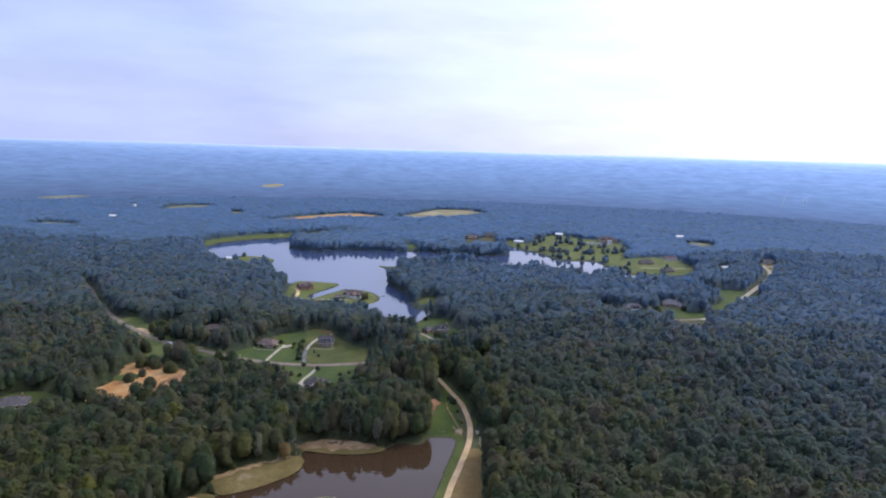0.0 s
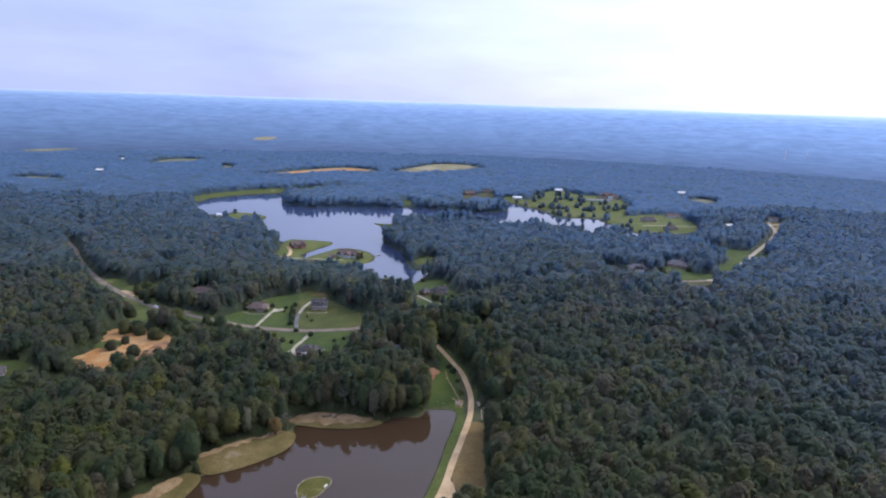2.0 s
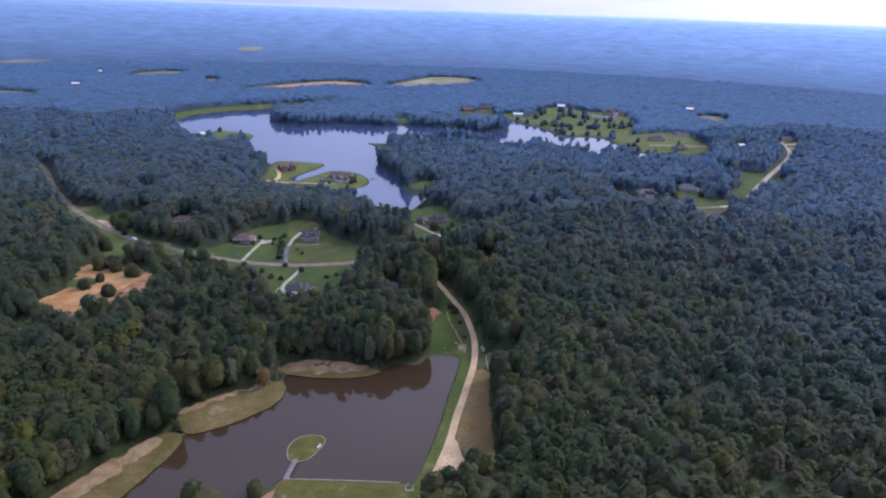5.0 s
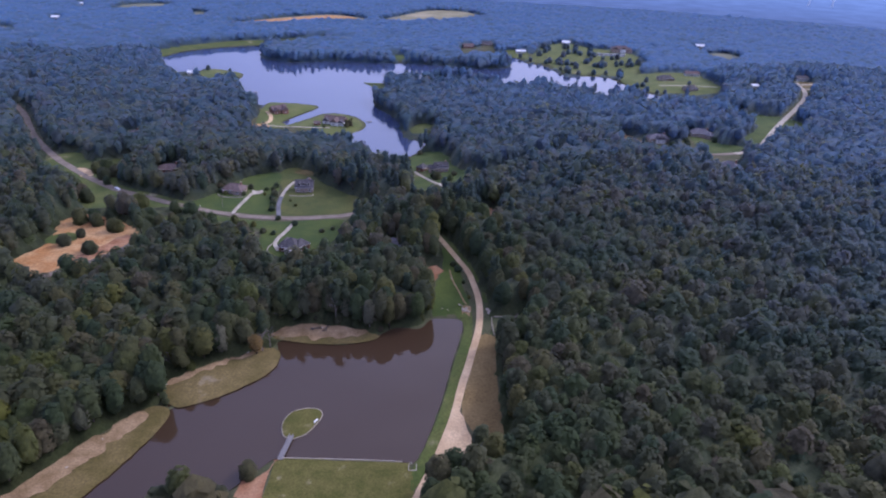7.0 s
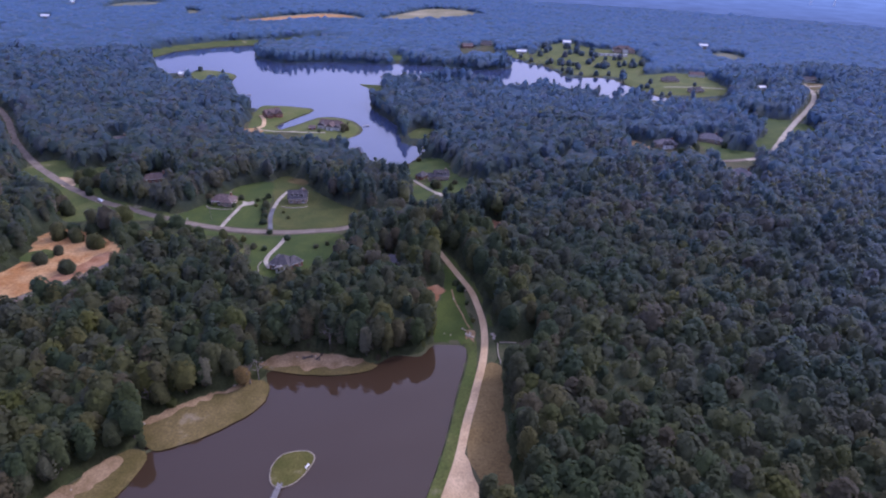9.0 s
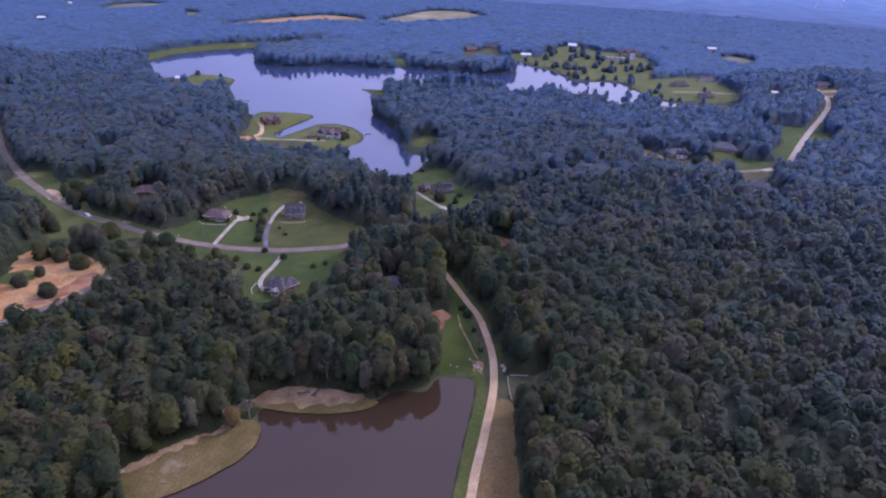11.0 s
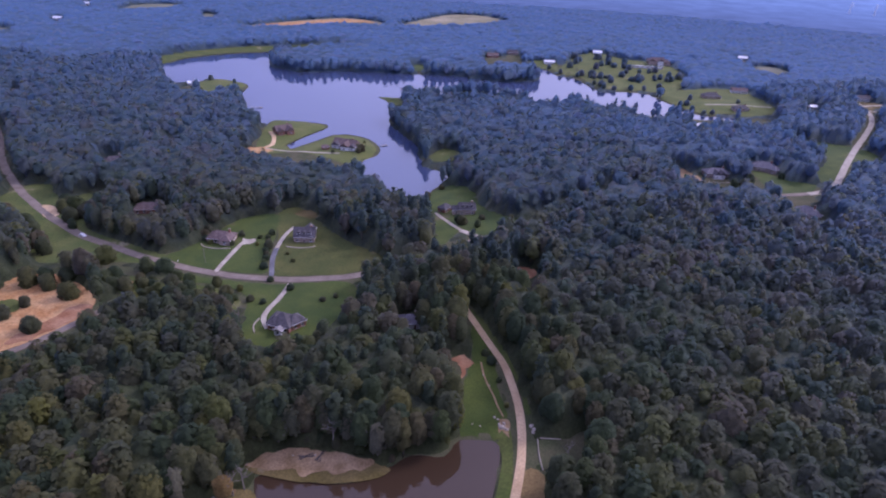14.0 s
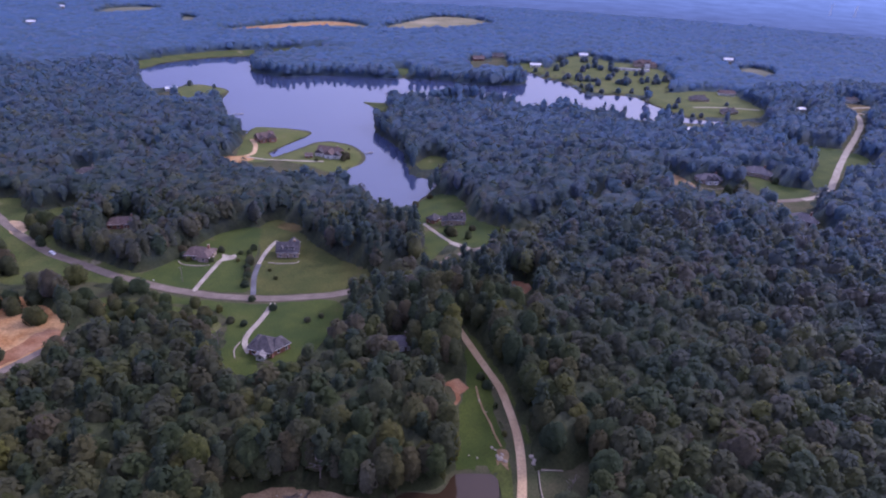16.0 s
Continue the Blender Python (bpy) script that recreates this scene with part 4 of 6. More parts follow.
house(-241, 652, 0, 14, 10, 3.0, 3.0, "gable", "tanbrick", "shingle", "grey-roofed house deep among trees")
house(215, 622, 4, 19, 9.5, 3.6, 3.4, "hip", "tanbrick", "palehazeshingle", "long house with a blue-grey roof", [(-2, -5, 90, 6, 4, 3.6, 2.8, "gable", "trim", "shingle"), (2.5, -5, 90, 6, 4, 3.6, 2.8, "gable", "trim", "shingle")])
house(264, 643, -20, 18, 11, 3.4, 4.2, "hip", "tanbrick", "palehazeshingle", "house with a purple-grey hipped roof", [(8, -4, 60, 8, 7, 3.2, 2.8, "hip", "tanbrick", "palehazeshingle")])
house(250, 543, -30, 14, 10, 3.4, 4.2, "hip", "tanbrick", "palehazeshingle", "house with a purple-grey hipped roof below the road", [(6, -2, 70, 7, 6.5, 3.0, 2.6, "hip", "tanbrick", "palehazeshingle")])
house(322, 1152, -6, 30, 16, 6.2, 5.0, "hip", "tanbrick", "brownshingle", "large two-storey brown house above the lake", [(-10, -6, 90, 12, 10, 6.6, 4.4, "gable", "tanbrick", "brownshingle"), (14, -4, 90, 13, 9, 5.6, 3.6, "hip", "tanbrick", "brownshingle"), (3, -9, 90, 9, 8, 7.4, 3.6, "gable", "siding", "brownshingle")], floors=2)
house(242, 1222, -10, 14, 9, 3.6, 3.0, "gable", "siding", "metal_roof", "pale house with a white metal roof", chimney=False)
house(150, 1138, 2, 16, 8, 3.2, 2.0, "gable", "siding", "metal_roof", "long white metal-roofed shed by the inlet", chimney=False, name="shed", category="shed")
house(62, 1156, 10, 18, 11, 3.4, 3.4, "gable", "brick", "brownshingle", "brick house in a far clearing")
house(96, 1186, -6, 20, 11, 3.4, 3.6, "hip", "tanbrick", "shingle", "grey-roofed house in a far clearing")
house(494, 1240, -8, 15, 9, 3.6, 2.8, "gable", "siding", "metal_roof", "far house with a white metal roof", chimney=False)
house(332, 945, 0, 22, 12, 3.4, 3.8, "hip", "tanbrick", "shingle", "grey-roofed house on the lakeside grass")
house(345, 884, 5, 18, 10, 3.2, 3.4, "hip", "tanbrick", "shingle", "grey-roofed house on the lakeside grass")
house(384, 984, -8, 20, 11, 3.4, 3.4, "gable", "siding", "brownshingle", "pale house at the edge of the grass")
house(520, 936, 6, 18, 11, 3.4, 3.2, "gable", "siding", "shingle", "pale house beside the road fork")
house(428, 880, 10, 9, 7, 3.0, 1.8, "gable", "siding", "metal_roof", "small white metal-roofed shed", chimney=False, name="shed", category="shed")
house(-312, 886, 6, 12, 7, 3.0, 1.8, "gable", "siding", "metal_roof", "low white-roofed house on the lakeside point", chimney=False)
house(-459, 785, 20, 14, 9, 3.2, 2.8, "gable", "siding", "palehazeshingle", "pale-roofed house among trees", chimney=False)
house(-717, 1325, 10, 14, 9, 3.6, 2.4, "gable", "siding", "metal_roof", "far white metal-roofed building", chimney=False)
house(-786, 1560, 0, 14, 9, 3.6, 2.4, "gable", "siding", "metal_roof", "far white metal-roofed building", chimney=False)
house(259, 782, 15, 9, 7, 3.0, 1.8, "gable", "siding", "metal_roof", "small white metal-roofed shed among trees", chimney=False, name="shed", category="shed")
for hx, hy, r, f in ((215, 622, 15, 42), (264, 643, 14, 42), (250, 543, 15, 34), (-198, 500, 11, 22), (-263, 588, 6, 14), (-241, 652, 5, 10), (322, 1152, 22, 40), (242, 1222, 14, 60), (150, 1138, 14, 30),
                     (62, 1156, 14, 60), (96, 1186, 16, 70), (494, 1240, 9, 36), (520, 936, 12, 40), (428, 880, 8, 40), (-312, 886, 8, 20), (-459, 785, 6, 16), (-717, 1325, 9, 40), (-786, 1560, 9, 40), (259, 782, 6, 30), (384, 984, 10, 30)):
    view_gap(hx, hy, r, f)
# tree-free circles, most set to keep what lies behind in the camera's view
STANDS += [(-145, 752, 12), (-128, 746, 8), (-104, 718, 12), (-80, 706, 12), (-117, 706, 12), (-168, 640, 10), (-150, 636, 10), (-135, 634, 10), (-115, 628, 9), (-95, 620, 8), (-72, 668, 8), (-186, 745, 8)]
STANDS += [(-165, 628, 12), (-140, 622, 14), (-118, 614, 14), (-95, 608, 12), (-100, 622, 13), (-76, 622, 8)]
view_gap(-81, 378, 8, 13)
STANDS += [(-120, 641, 8), (-135, 646, 8), (-104, 636, 8)]
STANDS += [(300, 818, 20), (330, 816, 20), (272, 826, 18), (352, 834, 14), (245, 835, 10)]
STANDS += [(-285, 850, 14), (-302, 845, 13), (-268, 856, 11), (-318, 862, 12), (-275, 838, 10)]
STANDS += [(219, 834, 13), (196, 846, 12), (174, 840, 10), (150, 874, 12), (130, 876, 12), (110, 843, 9), (240, 834, 12), (96, 864, 18), (70, 868, 18), (42, 876, 18), (15, 872, 18), (-8, 866, 16), (205, 812, 10)]
STANDS += [(15, 344, 4), (17, 354, 3), (288, 1100, 16), (305, 1120, 18), (330, 1120, 16)]
STANDS += [(262, 580, 16), (252, 564, 14), (243, 548, 11), (232, 590, 12)]
house(-260, 325, 24, 18, 12, 3.2, 3.8, "hip", "tanbrick", "shingle", "grey-roofed house below the bare building lot")
STANDS += [(-250, 314, 9), (-244, 306, 8)]
STANDS += [(-178, 345, 6), (-170, 355, 6), (-165, 366, 5), (-186, 338, 6), (-196, 328, 7), (-184, 415, 6), (-177, 418, 5), (-186, 424, 4)]
STANDS += [(236, 505, 9), (244, 512, 9), (250, 525, 9), (255, 535, 8), (240, 496, 8)]
STANDS += [(37, 427, 5), (39, 419, 4), (15, 473, 5), (-2, 458, 4), (8, 388, 4), (13, 374, 4), (17, 362, 3), (-1, 354, 3), (0, 346, 3), (-22, 371, 4)]
STANDS += [(215, 800, 14), (236, 802, 12), (246, 530, 10), (240, 518, 8)]
STANDS += [(-205, 430, 7), (-214, 436, 7), (-196, 424, 6), (-172, 414, 5), (-147, 414, 5), (-135, 412, 5)]
STANDS += [(300, 795, 16), (325, 795, 16), (280, 800, 16), (345, 815, 14), (262, 806, 12)]


# ---- trees ----
rng = np.random.default_rng(7)


def ico(level):
    bm = bmesh.new()
    bmesh.ops.create_icosphere(bm, subdivisions=level, radius=1)
    bm.verts.ensure_lookup_table()
    v = np.array([x.co[:] for x in bm.verts])
    f = [[x.index for x in p.verts] for p in bm.faces]
    bm.free()
    return v, f


ICO1, ICO2 = ico(1), ico(2)


class Shape:
    """Gathers points, faces and soft normals of one mesh, with a material slot for each face. up: how far normals lean
    upwards, to even out shade and strengthen the haze sheen.
    """
    up = 0.55

    def __init__(self):
        self.v, self.f, self.s, self.d, self.n = [], [], [], [], 0

    def add(self, v, f, slot=0, facing=None):
        v = np.asarray(v, float)
        self.v.append(v)
        d = v - v.mean(0) if facing is None else np.broadcast_to(facing, v.shape)
        self.d.append(d / (np.linalg.norm(d, axis=1)[:, None] + 1e-9))
        self.f += [[i + self.n for i in p] for p in f]
        self.s += [slot] * len(f)
        self.n += len(v)

    def blob(self, c, r, g, rough=0.2, base=ICO1):
        v = base[0] * (1 + rough * g.uniform(-1, 1, (len(base[0]), 1)))
        p = v * r + c
        w = p - c * (0, 0, 0.8)
        self.add(p, base[1], 0, 0.45 * v + 0.7 * w / np.linalg.norm(w, axis=1)[:, None] + (0, 0, self.up))

    def dome(self, c, r, g, base, swell=0.2, grain=0.1, fine=0.9):
        """A crown as one uneven dome, open below: broad bulges with clumps of leaves on them."""
        v, k = base[0], g.uniform(0, 50)
        big = np.array([noise.noise((1.5 * p[0] + k, 1.5 * p[1], 1.5 * p[2])) for p in v])
        small = np.array([noise.noise((4.6 * p[0], 4.6 * p[1] + k, 4.6 * p[2])) for p in v]) + 0.7 * g.uniform(-1, 1, len(v))
        p = v * r * (1 + swell * big * 1.6 + grain * small)[:, None] + c
        keep = [f for f in base[1] if v[f][:, 2].max() > -0.6]
        used = np.unique([i for f in keep for i in f])
        where = {i: n for n, i in enumerate(used)}
        p, d = p[used], v[used]
        soft = 1.1 * d + fine * np.clip(small[used], -1, 1)[:, None] * d * 0.4 + (0, 0, self.up) + 0.32 * fine * g.normal(size=d.shape)
        self.add(p, [[where[i] for i in f] for f in keep], 0, soft)

    def sprays(self, c, r, count, size, g, lowest=-0.35, level=0.45):
        """Sprays of leaves: bent four-cornered tufts over an ellipsoid, facing outwards and up."""
        for _ in range(count):
            d = g.normal(size=3)
            d /= np.linalg.norm(d)
            if d[2] < lowest:
                d[2] = -d[2]
            nrm = d + level * np.array((0, 0, 1)) + 0.35 * g.normal(size=3)
            nrm /= np.linalg.norm(nrm)
            u = np.cross(nrm, g.normal(size=3))
            u /= np.linalg.norm(u)
            w = np.cross(nrm, u)
            s = size * g.uniform(0.6, 1.25)
            p = c + d * r * g.uniform(0.93, 1.06)
            mid = c * (0, 0, 0.85)
            soft = 0.45 * d + 0.8 * (p - mid) / np.linalg.norm(p - mid) + np.array((0, 0, self.up)) + 0.14 * g.normal(size=3)
            self.add([p + s * u - 0.12 * s * nrm, p + 0.75 * s * w * g.uniform(0.7, 1.2) + 0.18 * s * nrm, p - s * u * g.uniform(0.7, 1.1) - 0.12 * s * nrm, p - 0.75 * s * w + 0.1 * s * nrm], [[0, 1, 2], [0, 2, 3]], 0, soft)

    def trunk(self, h, r, lean=(0, 0), n=5, slot=1):
        n = n if h > 0 else 3
        v = [(r * k * math.cos(2 * math.pi * i / n) + lean[0] * z, r * k * math.sin(2 * math.pi * i / n) + lean[1] * z, z) for k, z in ((1.25, -0.6), (0.85, h * 0.5), (0.45, h)) for i in range(n)]
        f = [[k * n + i, k * n + (i + 1) % n, (k + 1) * n + (i + 1) % n, (k + 1) * n + i] for k in range(2) for i in range(n)]
        self.add(v, f, slot)

    def limb(self, a, b, r, slot=1):
        a, b = np.array(a, float), np.array(b, float)
        d = (b - a) / np.linalg.norm(b - a)
        u = np.cross(d, (0.3, 0.2, 0.93))
        u /= np.linalg.norm(u)
        w = np.cross(d, u)
        v = [p + k * (math.cos(q) * u + math.sin(q) * w) for p, k in ((a, r), (b, r * 0.35)) for q in (0, 2.1, 4.2)]
        self.add(v, [[0, 1, 4, 3], [1, 2, 5, 4], [2, 0, 3, 5]], slot)

    def arrays(self):
        return np.concatenate(self.v), self.f, np.array(self.s), np.concatenate(self.d)


def broad_tree(seed, rich, low=0.0, leaves=230):
    """A broad-crowned tree, 1 unit = 1 m: about 19 m high, its domed crown about 11 m wide and set with smaller clumps.
    low: how far the crown comes down, for bushes; leaves: sprays of leaves on a rich crown. Returns crown and trunk shapes."""
    g = np.random.default_rng(seed)
    crown, stem = Shape(), Shape()
    crown.up = {2: 0.9, 1: 4.5, 0: 1.2}[rich]
    h = 19.0
    c = np.array((g.uniform(-0.4, 0.4), g.uniform(-0.4, 0.4), h * (0.54 - low)))
    r = np.array((g.uniform(3.5, 4.9), g.uniform(3.5, 4.9), g.uniform(6.4, 8.6) * (0.75 if low else 1.0)))
    if rich == 1:
        c, r = c * (1, 1, 0.95), r * (0.8, 0.8, 0.82)
    stem.trunk(c[2], 0.32 if rich else 0.4, (g.uniform(-0.02, 0.02), g.uniform(-0.02, 0.02)), 5 if rich == 2 else 3)
    crown.dome(c, r * (0.93 if rich == 2 else 1), g, ICO2 if leaves == 230 and rich == 2 else ICO1, 0.26, {2: 0.17, 1: 0.15, 0: 0.1}[rich], {2: 1.3, 1: 2.0, 0: 1.0}[rich])
    crown.sprays(c, r * 1.02, {2: leaves, 1: 30, 0: 9}[rich], {2: 0.8 * (230 / leaves) ** 0.4, 1: 1.25, 0: 1.6}[rich], g, -0.7 if rich == 2 else -0.35)
    # a smaller head beside the main one
    if rich == 2:
        a = g.uniform(0, 6.28)
        p = c + np.array((math.cos(a) * r[0] * 0.62, math.sin(a) * r[1] * 0.62, r[2] * g.uniform(-0.1, 0.55)))
        q = r * g.uniform(0.4, 0.58)
        crown.dome(p, q, g, ICO1, 0.2, 0.2, 1.3)
        crown.sprays(p, q * 1.04, 6, 0.7, g)
        stem.limb((0, 0, c[2] * g.uniform(0.5, 0.75)), p, 0.14)
    return crown, stem


def pine_tree(seed, rich):
    """A tall pine with a bare lower trunk and a ragged, pointed crown."""
    g = np.random.default_rng(seed)
    crown, stem = Shape(), Shape()
    crown.up = 0.6
    h = 20.0
    stem.trunk(h * 0.93, 0.26, (g.uniform(-0.02, 0.02), g.uniform(-0.02, 0.02)))
    tiers = {2: 6, 1: 4, 0: 2}[rich]
    for i in range(tiers):
        k = i / max(tiers - 1, 1)
        c = np.array((g.uniform(-0.6, 0.6), g.uniform(-0.6, 0.6), h * (0.48 + 0.46 * k)))
        w = (3.4 - 1.7 * k) * g.uniform(0.85, 1.15)
        r = np.array((w, w, h * 0.085 if rich else h * 0.2))
        crown.blob(c, r * 0.8, g, 0.25)
        crown.sprays(c, r, {2: 15, 1: 10, 0: 9}[rich], {2: 0.8, 1: 1.1, 0: 1.6}[rich], g, -0.5, 0.3)
    return crown, stem


def grove(seed):
    """A tree top of the far woods."""
    g = np.random.default_rng(seed)
    s = Shape()
    s.up = 5.0
    c = np.array((0, 0, g.uniform(4.6, 6.2)))
    r = np.array((g.uniform(5.0, 6.6), g.uniform(5.0, 6.6), g.uniform(4.6, 5.6)))
    s.dome(c, r, g, ICO1, 0.25, 0.16)
    return s


def haze_strength(x, y):
    """How much distance haze the bluish leaf gloss imitates: little by the pond, more with distance and towards the
    sun's side in the north-east.
    """
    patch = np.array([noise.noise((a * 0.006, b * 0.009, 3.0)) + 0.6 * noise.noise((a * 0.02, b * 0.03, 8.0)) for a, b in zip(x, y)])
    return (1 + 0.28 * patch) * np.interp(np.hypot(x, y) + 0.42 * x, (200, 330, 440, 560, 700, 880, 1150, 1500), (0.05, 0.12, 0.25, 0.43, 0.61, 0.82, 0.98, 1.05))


def grow_stuff(name, templates, xy, scales, materials, label, category, lift=0.0):
    """All the trees at xy as one mesh: each a turned and scaled copy of one of the templates."""
    n = len(xy)
    which = rng.integers(0, len(templates), n)
    turn = rng.uniform(0, 2 * math.pi, n)
    z = land(xy[:, 0], xy[:, 1]) + lift
    drift = np.array([noise.noise((x * 0.017, y * 0.017, 2.0)) + 0.6 * noise.noise((x * 0.06, y * 0.06, 5.0)) for x, y in xy])
    swell = np.array([noise.noise((x * 0.021, y * 0.021, 7.0)) for x, y in xy])
    tint = np.clip(0.40 + 0.6 * drift + rng.uniform(-0.3, 0.3, n) + 0.35 * (rng.random(n) > 0.95), 0.01, 0.99)
    V, LV, LS, SL, TI, ND, HZ = [], [], [], [], [], [], []
    vo = 0
    for k, (tv, tf, ts, td) in enumerate(templates):
        pick = np.nonzero(which == k)[0]
        if not len(pick):
            continue
        c, s = np.cos(turn[pick])[:, None], np.sin(turn[pick])[:, None]
        sx = scales[pick][:, None]
        tall = sx ** 0.45 * (rng.uniform(0.86, 1.12, len(pick)) + 0.26 * swell[pick])[:, None]
        p = np.stack([(tv[None, :, 0] * c - tv[None, :, 1] * s) * sx + xy[pick, 0][:, None], (tv[None, :, 0] * s + tv[None, :, 1] * c) * sx + xy[pick, 1][:, None], tv[None, :, 2] * tall + z[pick][:, None]], -1)
        V.append(p.reshape(-1, 3))
        ND.append(np.stack([td[None, :, 0] * c - td[None, :, 1] * s, td[None, :, 0] * s + td[None, :, 1] * c, np.broadcast_to(td[None, :, 2], (len(pick), len(td)))], -1).reshape(-1, 3))
        TI.append(np.repeat(tint[pick], len(tv)))
        flat = np.array([i for f in tf for i in f])
        size = np.array([len(f) for f in tf])
        LV.append((flat[None, :] + (vo + len(tv) * np.arange(len(pick)))[:, None]).ravel())
        LS.append(np.tile(size, len(pick)))
        SL.append(np.tile(ts, len(pick)))
        HZ.append(np.repeat(haze_strength(xy[pick, 0], xy[pick, 1]) * rng.uniform(0.8, 1.2, len(pick)), len(tv)))
        vo += len(tv) * len(pick)
    V, LV, LS, SL, TI, ND, HZ = map(np.concatenate, (V, LV, LS, SL, TI, ND, HZ))
    me = bpy.data.meshes.new(name)
    me.vertices.add(len(V))
    me.vertices.foreach_set("co", V.astype(np.float32).ravel())
    me.loops.add(len(LV))
    me.loops.foreach_set("vertex_index", LV.astype(np.int32))
    me.polygons.add(len(LS))
    me.polygons.foreach_set("loop_start", np.concatenate([[0], np.cumsum(LS)[:-1]]).astype(np.int32))
    for m in materials:
        me.materials.append(m)
    me.polygons.foreach_set("material_index", SL.astype(np.int32))
    at_ = me.attributes.new("tint", "FLOAT", "POINT")
    at_.data.foreach_set("value", TI.astype(np.float32))
    hz = me.attributes.new("haze_amount", "FLOAT", "POINT")
    hz.data.foreach_set("value", np.clip(HZ, 0, 1).astype(np.float32))
    me.update(calc_edges=True)
    me.normals_split_custom_set_from_vertices(ND)
    return tagged(new(name, me), label, category, kind="stuff")


def whole(crown, stem):
    s = Shape()
    for part_, slot in ((crown, 0), (stem, 1)):
        v, f, _, d = part_.arrays()
        s.add(v, f, slot, d)
    return s.arrays()


def shape_mesh(name, shape, material, haze_amount=0.08):
    v, f, _, d = shape.arrays()
    me = bpy.data.meshes.new(name)
    me.from_pydata(v.tolist(), [], f)
    me.materials.append(material)
    me.update()
    me.normals_split_custom_set_from_vertices(d)
    at_ = me.attributes.new("tint", "FLOAT", "POINT")
    at_.data.foreach_set("value", np.full(len(v), 0.13, np.float32))
    hz = me.attributes.new("haze_amount", "FLOAT", "POINT")
    hz.data.foreach_set("value", np.full(len(v), haze_amount, np.float32))
    return me


# scale about the camera's path; sets how deep the view is kept clear
SIGHT_BELT = 1.036


def open_ground(x, y, space, sightlines=True):
    """True where no tree is planted: water, clearings, roads, houses, tree-free circles, and if asked wherever a tree
    would hide them from the camera.
    """
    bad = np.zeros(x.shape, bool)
    # trees are also left out on the camera's side, where they would hide what lies behind
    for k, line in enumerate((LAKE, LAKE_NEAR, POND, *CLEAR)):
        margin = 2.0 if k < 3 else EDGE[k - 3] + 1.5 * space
        belt = SIGHT_BELT if line[:, 1].mean() < 1000 or k < 3 else 1.014
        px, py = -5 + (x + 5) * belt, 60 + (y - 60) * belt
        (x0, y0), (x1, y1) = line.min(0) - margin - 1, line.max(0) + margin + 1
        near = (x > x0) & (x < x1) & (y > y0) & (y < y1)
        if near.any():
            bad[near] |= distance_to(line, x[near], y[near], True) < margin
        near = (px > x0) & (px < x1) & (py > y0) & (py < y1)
        if sightlines and near.any() and k != 2:
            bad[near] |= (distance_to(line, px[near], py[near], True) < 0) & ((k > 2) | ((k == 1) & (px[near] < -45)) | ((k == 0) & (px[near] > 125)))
    px, py = -5 + (x + 5) * SIGHT_BELT, 60 + (y - 60) * SIGHT_BELT
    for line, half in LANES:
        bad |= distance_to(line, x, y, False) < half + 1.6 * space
        if sightlines:
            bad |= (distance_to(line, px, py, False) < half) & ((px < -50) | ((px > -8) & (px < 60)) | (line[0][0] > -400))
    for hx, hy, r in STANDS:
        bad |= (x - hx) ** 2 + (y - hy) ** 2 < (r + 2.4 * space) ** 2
        if sightlines:
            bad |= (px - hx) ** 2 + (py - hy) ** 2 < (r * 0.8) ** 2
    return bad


def scatter(x0, x1, y0, y1, gap, margin, keep=None):
    gx, gy = np.meshgrid(np.arange(x0, x1, gap), np.arange(y0, y1, gap * 0.88))
    gx = gx + (np.arange(gx.shape[0]) % 2)[:, None] * gap / 2
    gx, gy = gx.ravel() + rng.uniform(-0.36, 0.36, gx.size) * gap, gy.ravel() + rng.uniform(-0.36, 0.36, gx.size) * gap
    ok = np.ones(gx.shape, bool) if keep is None else keep(gx, gy)
    gx, gy = gx[ok], gy[ok]
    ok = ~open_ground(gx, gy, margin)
    return np.stack([gx[ok], gy[ok]], -1)


def in_view(x, y, spread=0.71, back=30):
    return np.abs(x) < (y + 45 + back) * spread + 16


def far_edge(x):
    """Where the far woods begin."""
    return 985 + 35 * np.sin(x / 71) + 22 * np.sin(x / 23 + 1)


def piney(xy):
    """Share of pines: a belt beside the lake's end and behind the pond, and a scatter elsewhere."""
    x, y = xy[:, 0], xy[:, 1]
    belt = np.exp(-(((x + 20) / 60) ** 2 + ((y - 470) / 70) ** 2)) + 0.6 * np.exp(-(((x + 60) / 70) ** 2 + ((y - 320) / 30) ** 2))
    return rng.random(len(xy)) < np.clip(0.012 + 0.5 * belt, 0, 0.9)


def room_round(x, y, reach=14.0):
    """Distance to the nearest water, clearing, road, house or tree-free circle, up to reach."""
    d = np.full(x.shape, reach)
    for line in (LAKE, LAKE_NEAR, POND, *CLEAR):
        (x0, y0), (x1, y1) = line.min(0) - reach, line.max(0) + reach
        near = (x > x0) & (x < x1) & (y > y0) & (y < y1)
        if near.any():
            d[near] = np.minimum(d[near], distance_to(line, x[near], y[near], True))
    for line, half in LANES:
        d = np.minimum(d, distance_to(line, x, y, False) - half)
    for hx, hy, r in STANDS:
        d = np.minimum(d, np.hypot(x - hx, y - hy) - r)
    return d


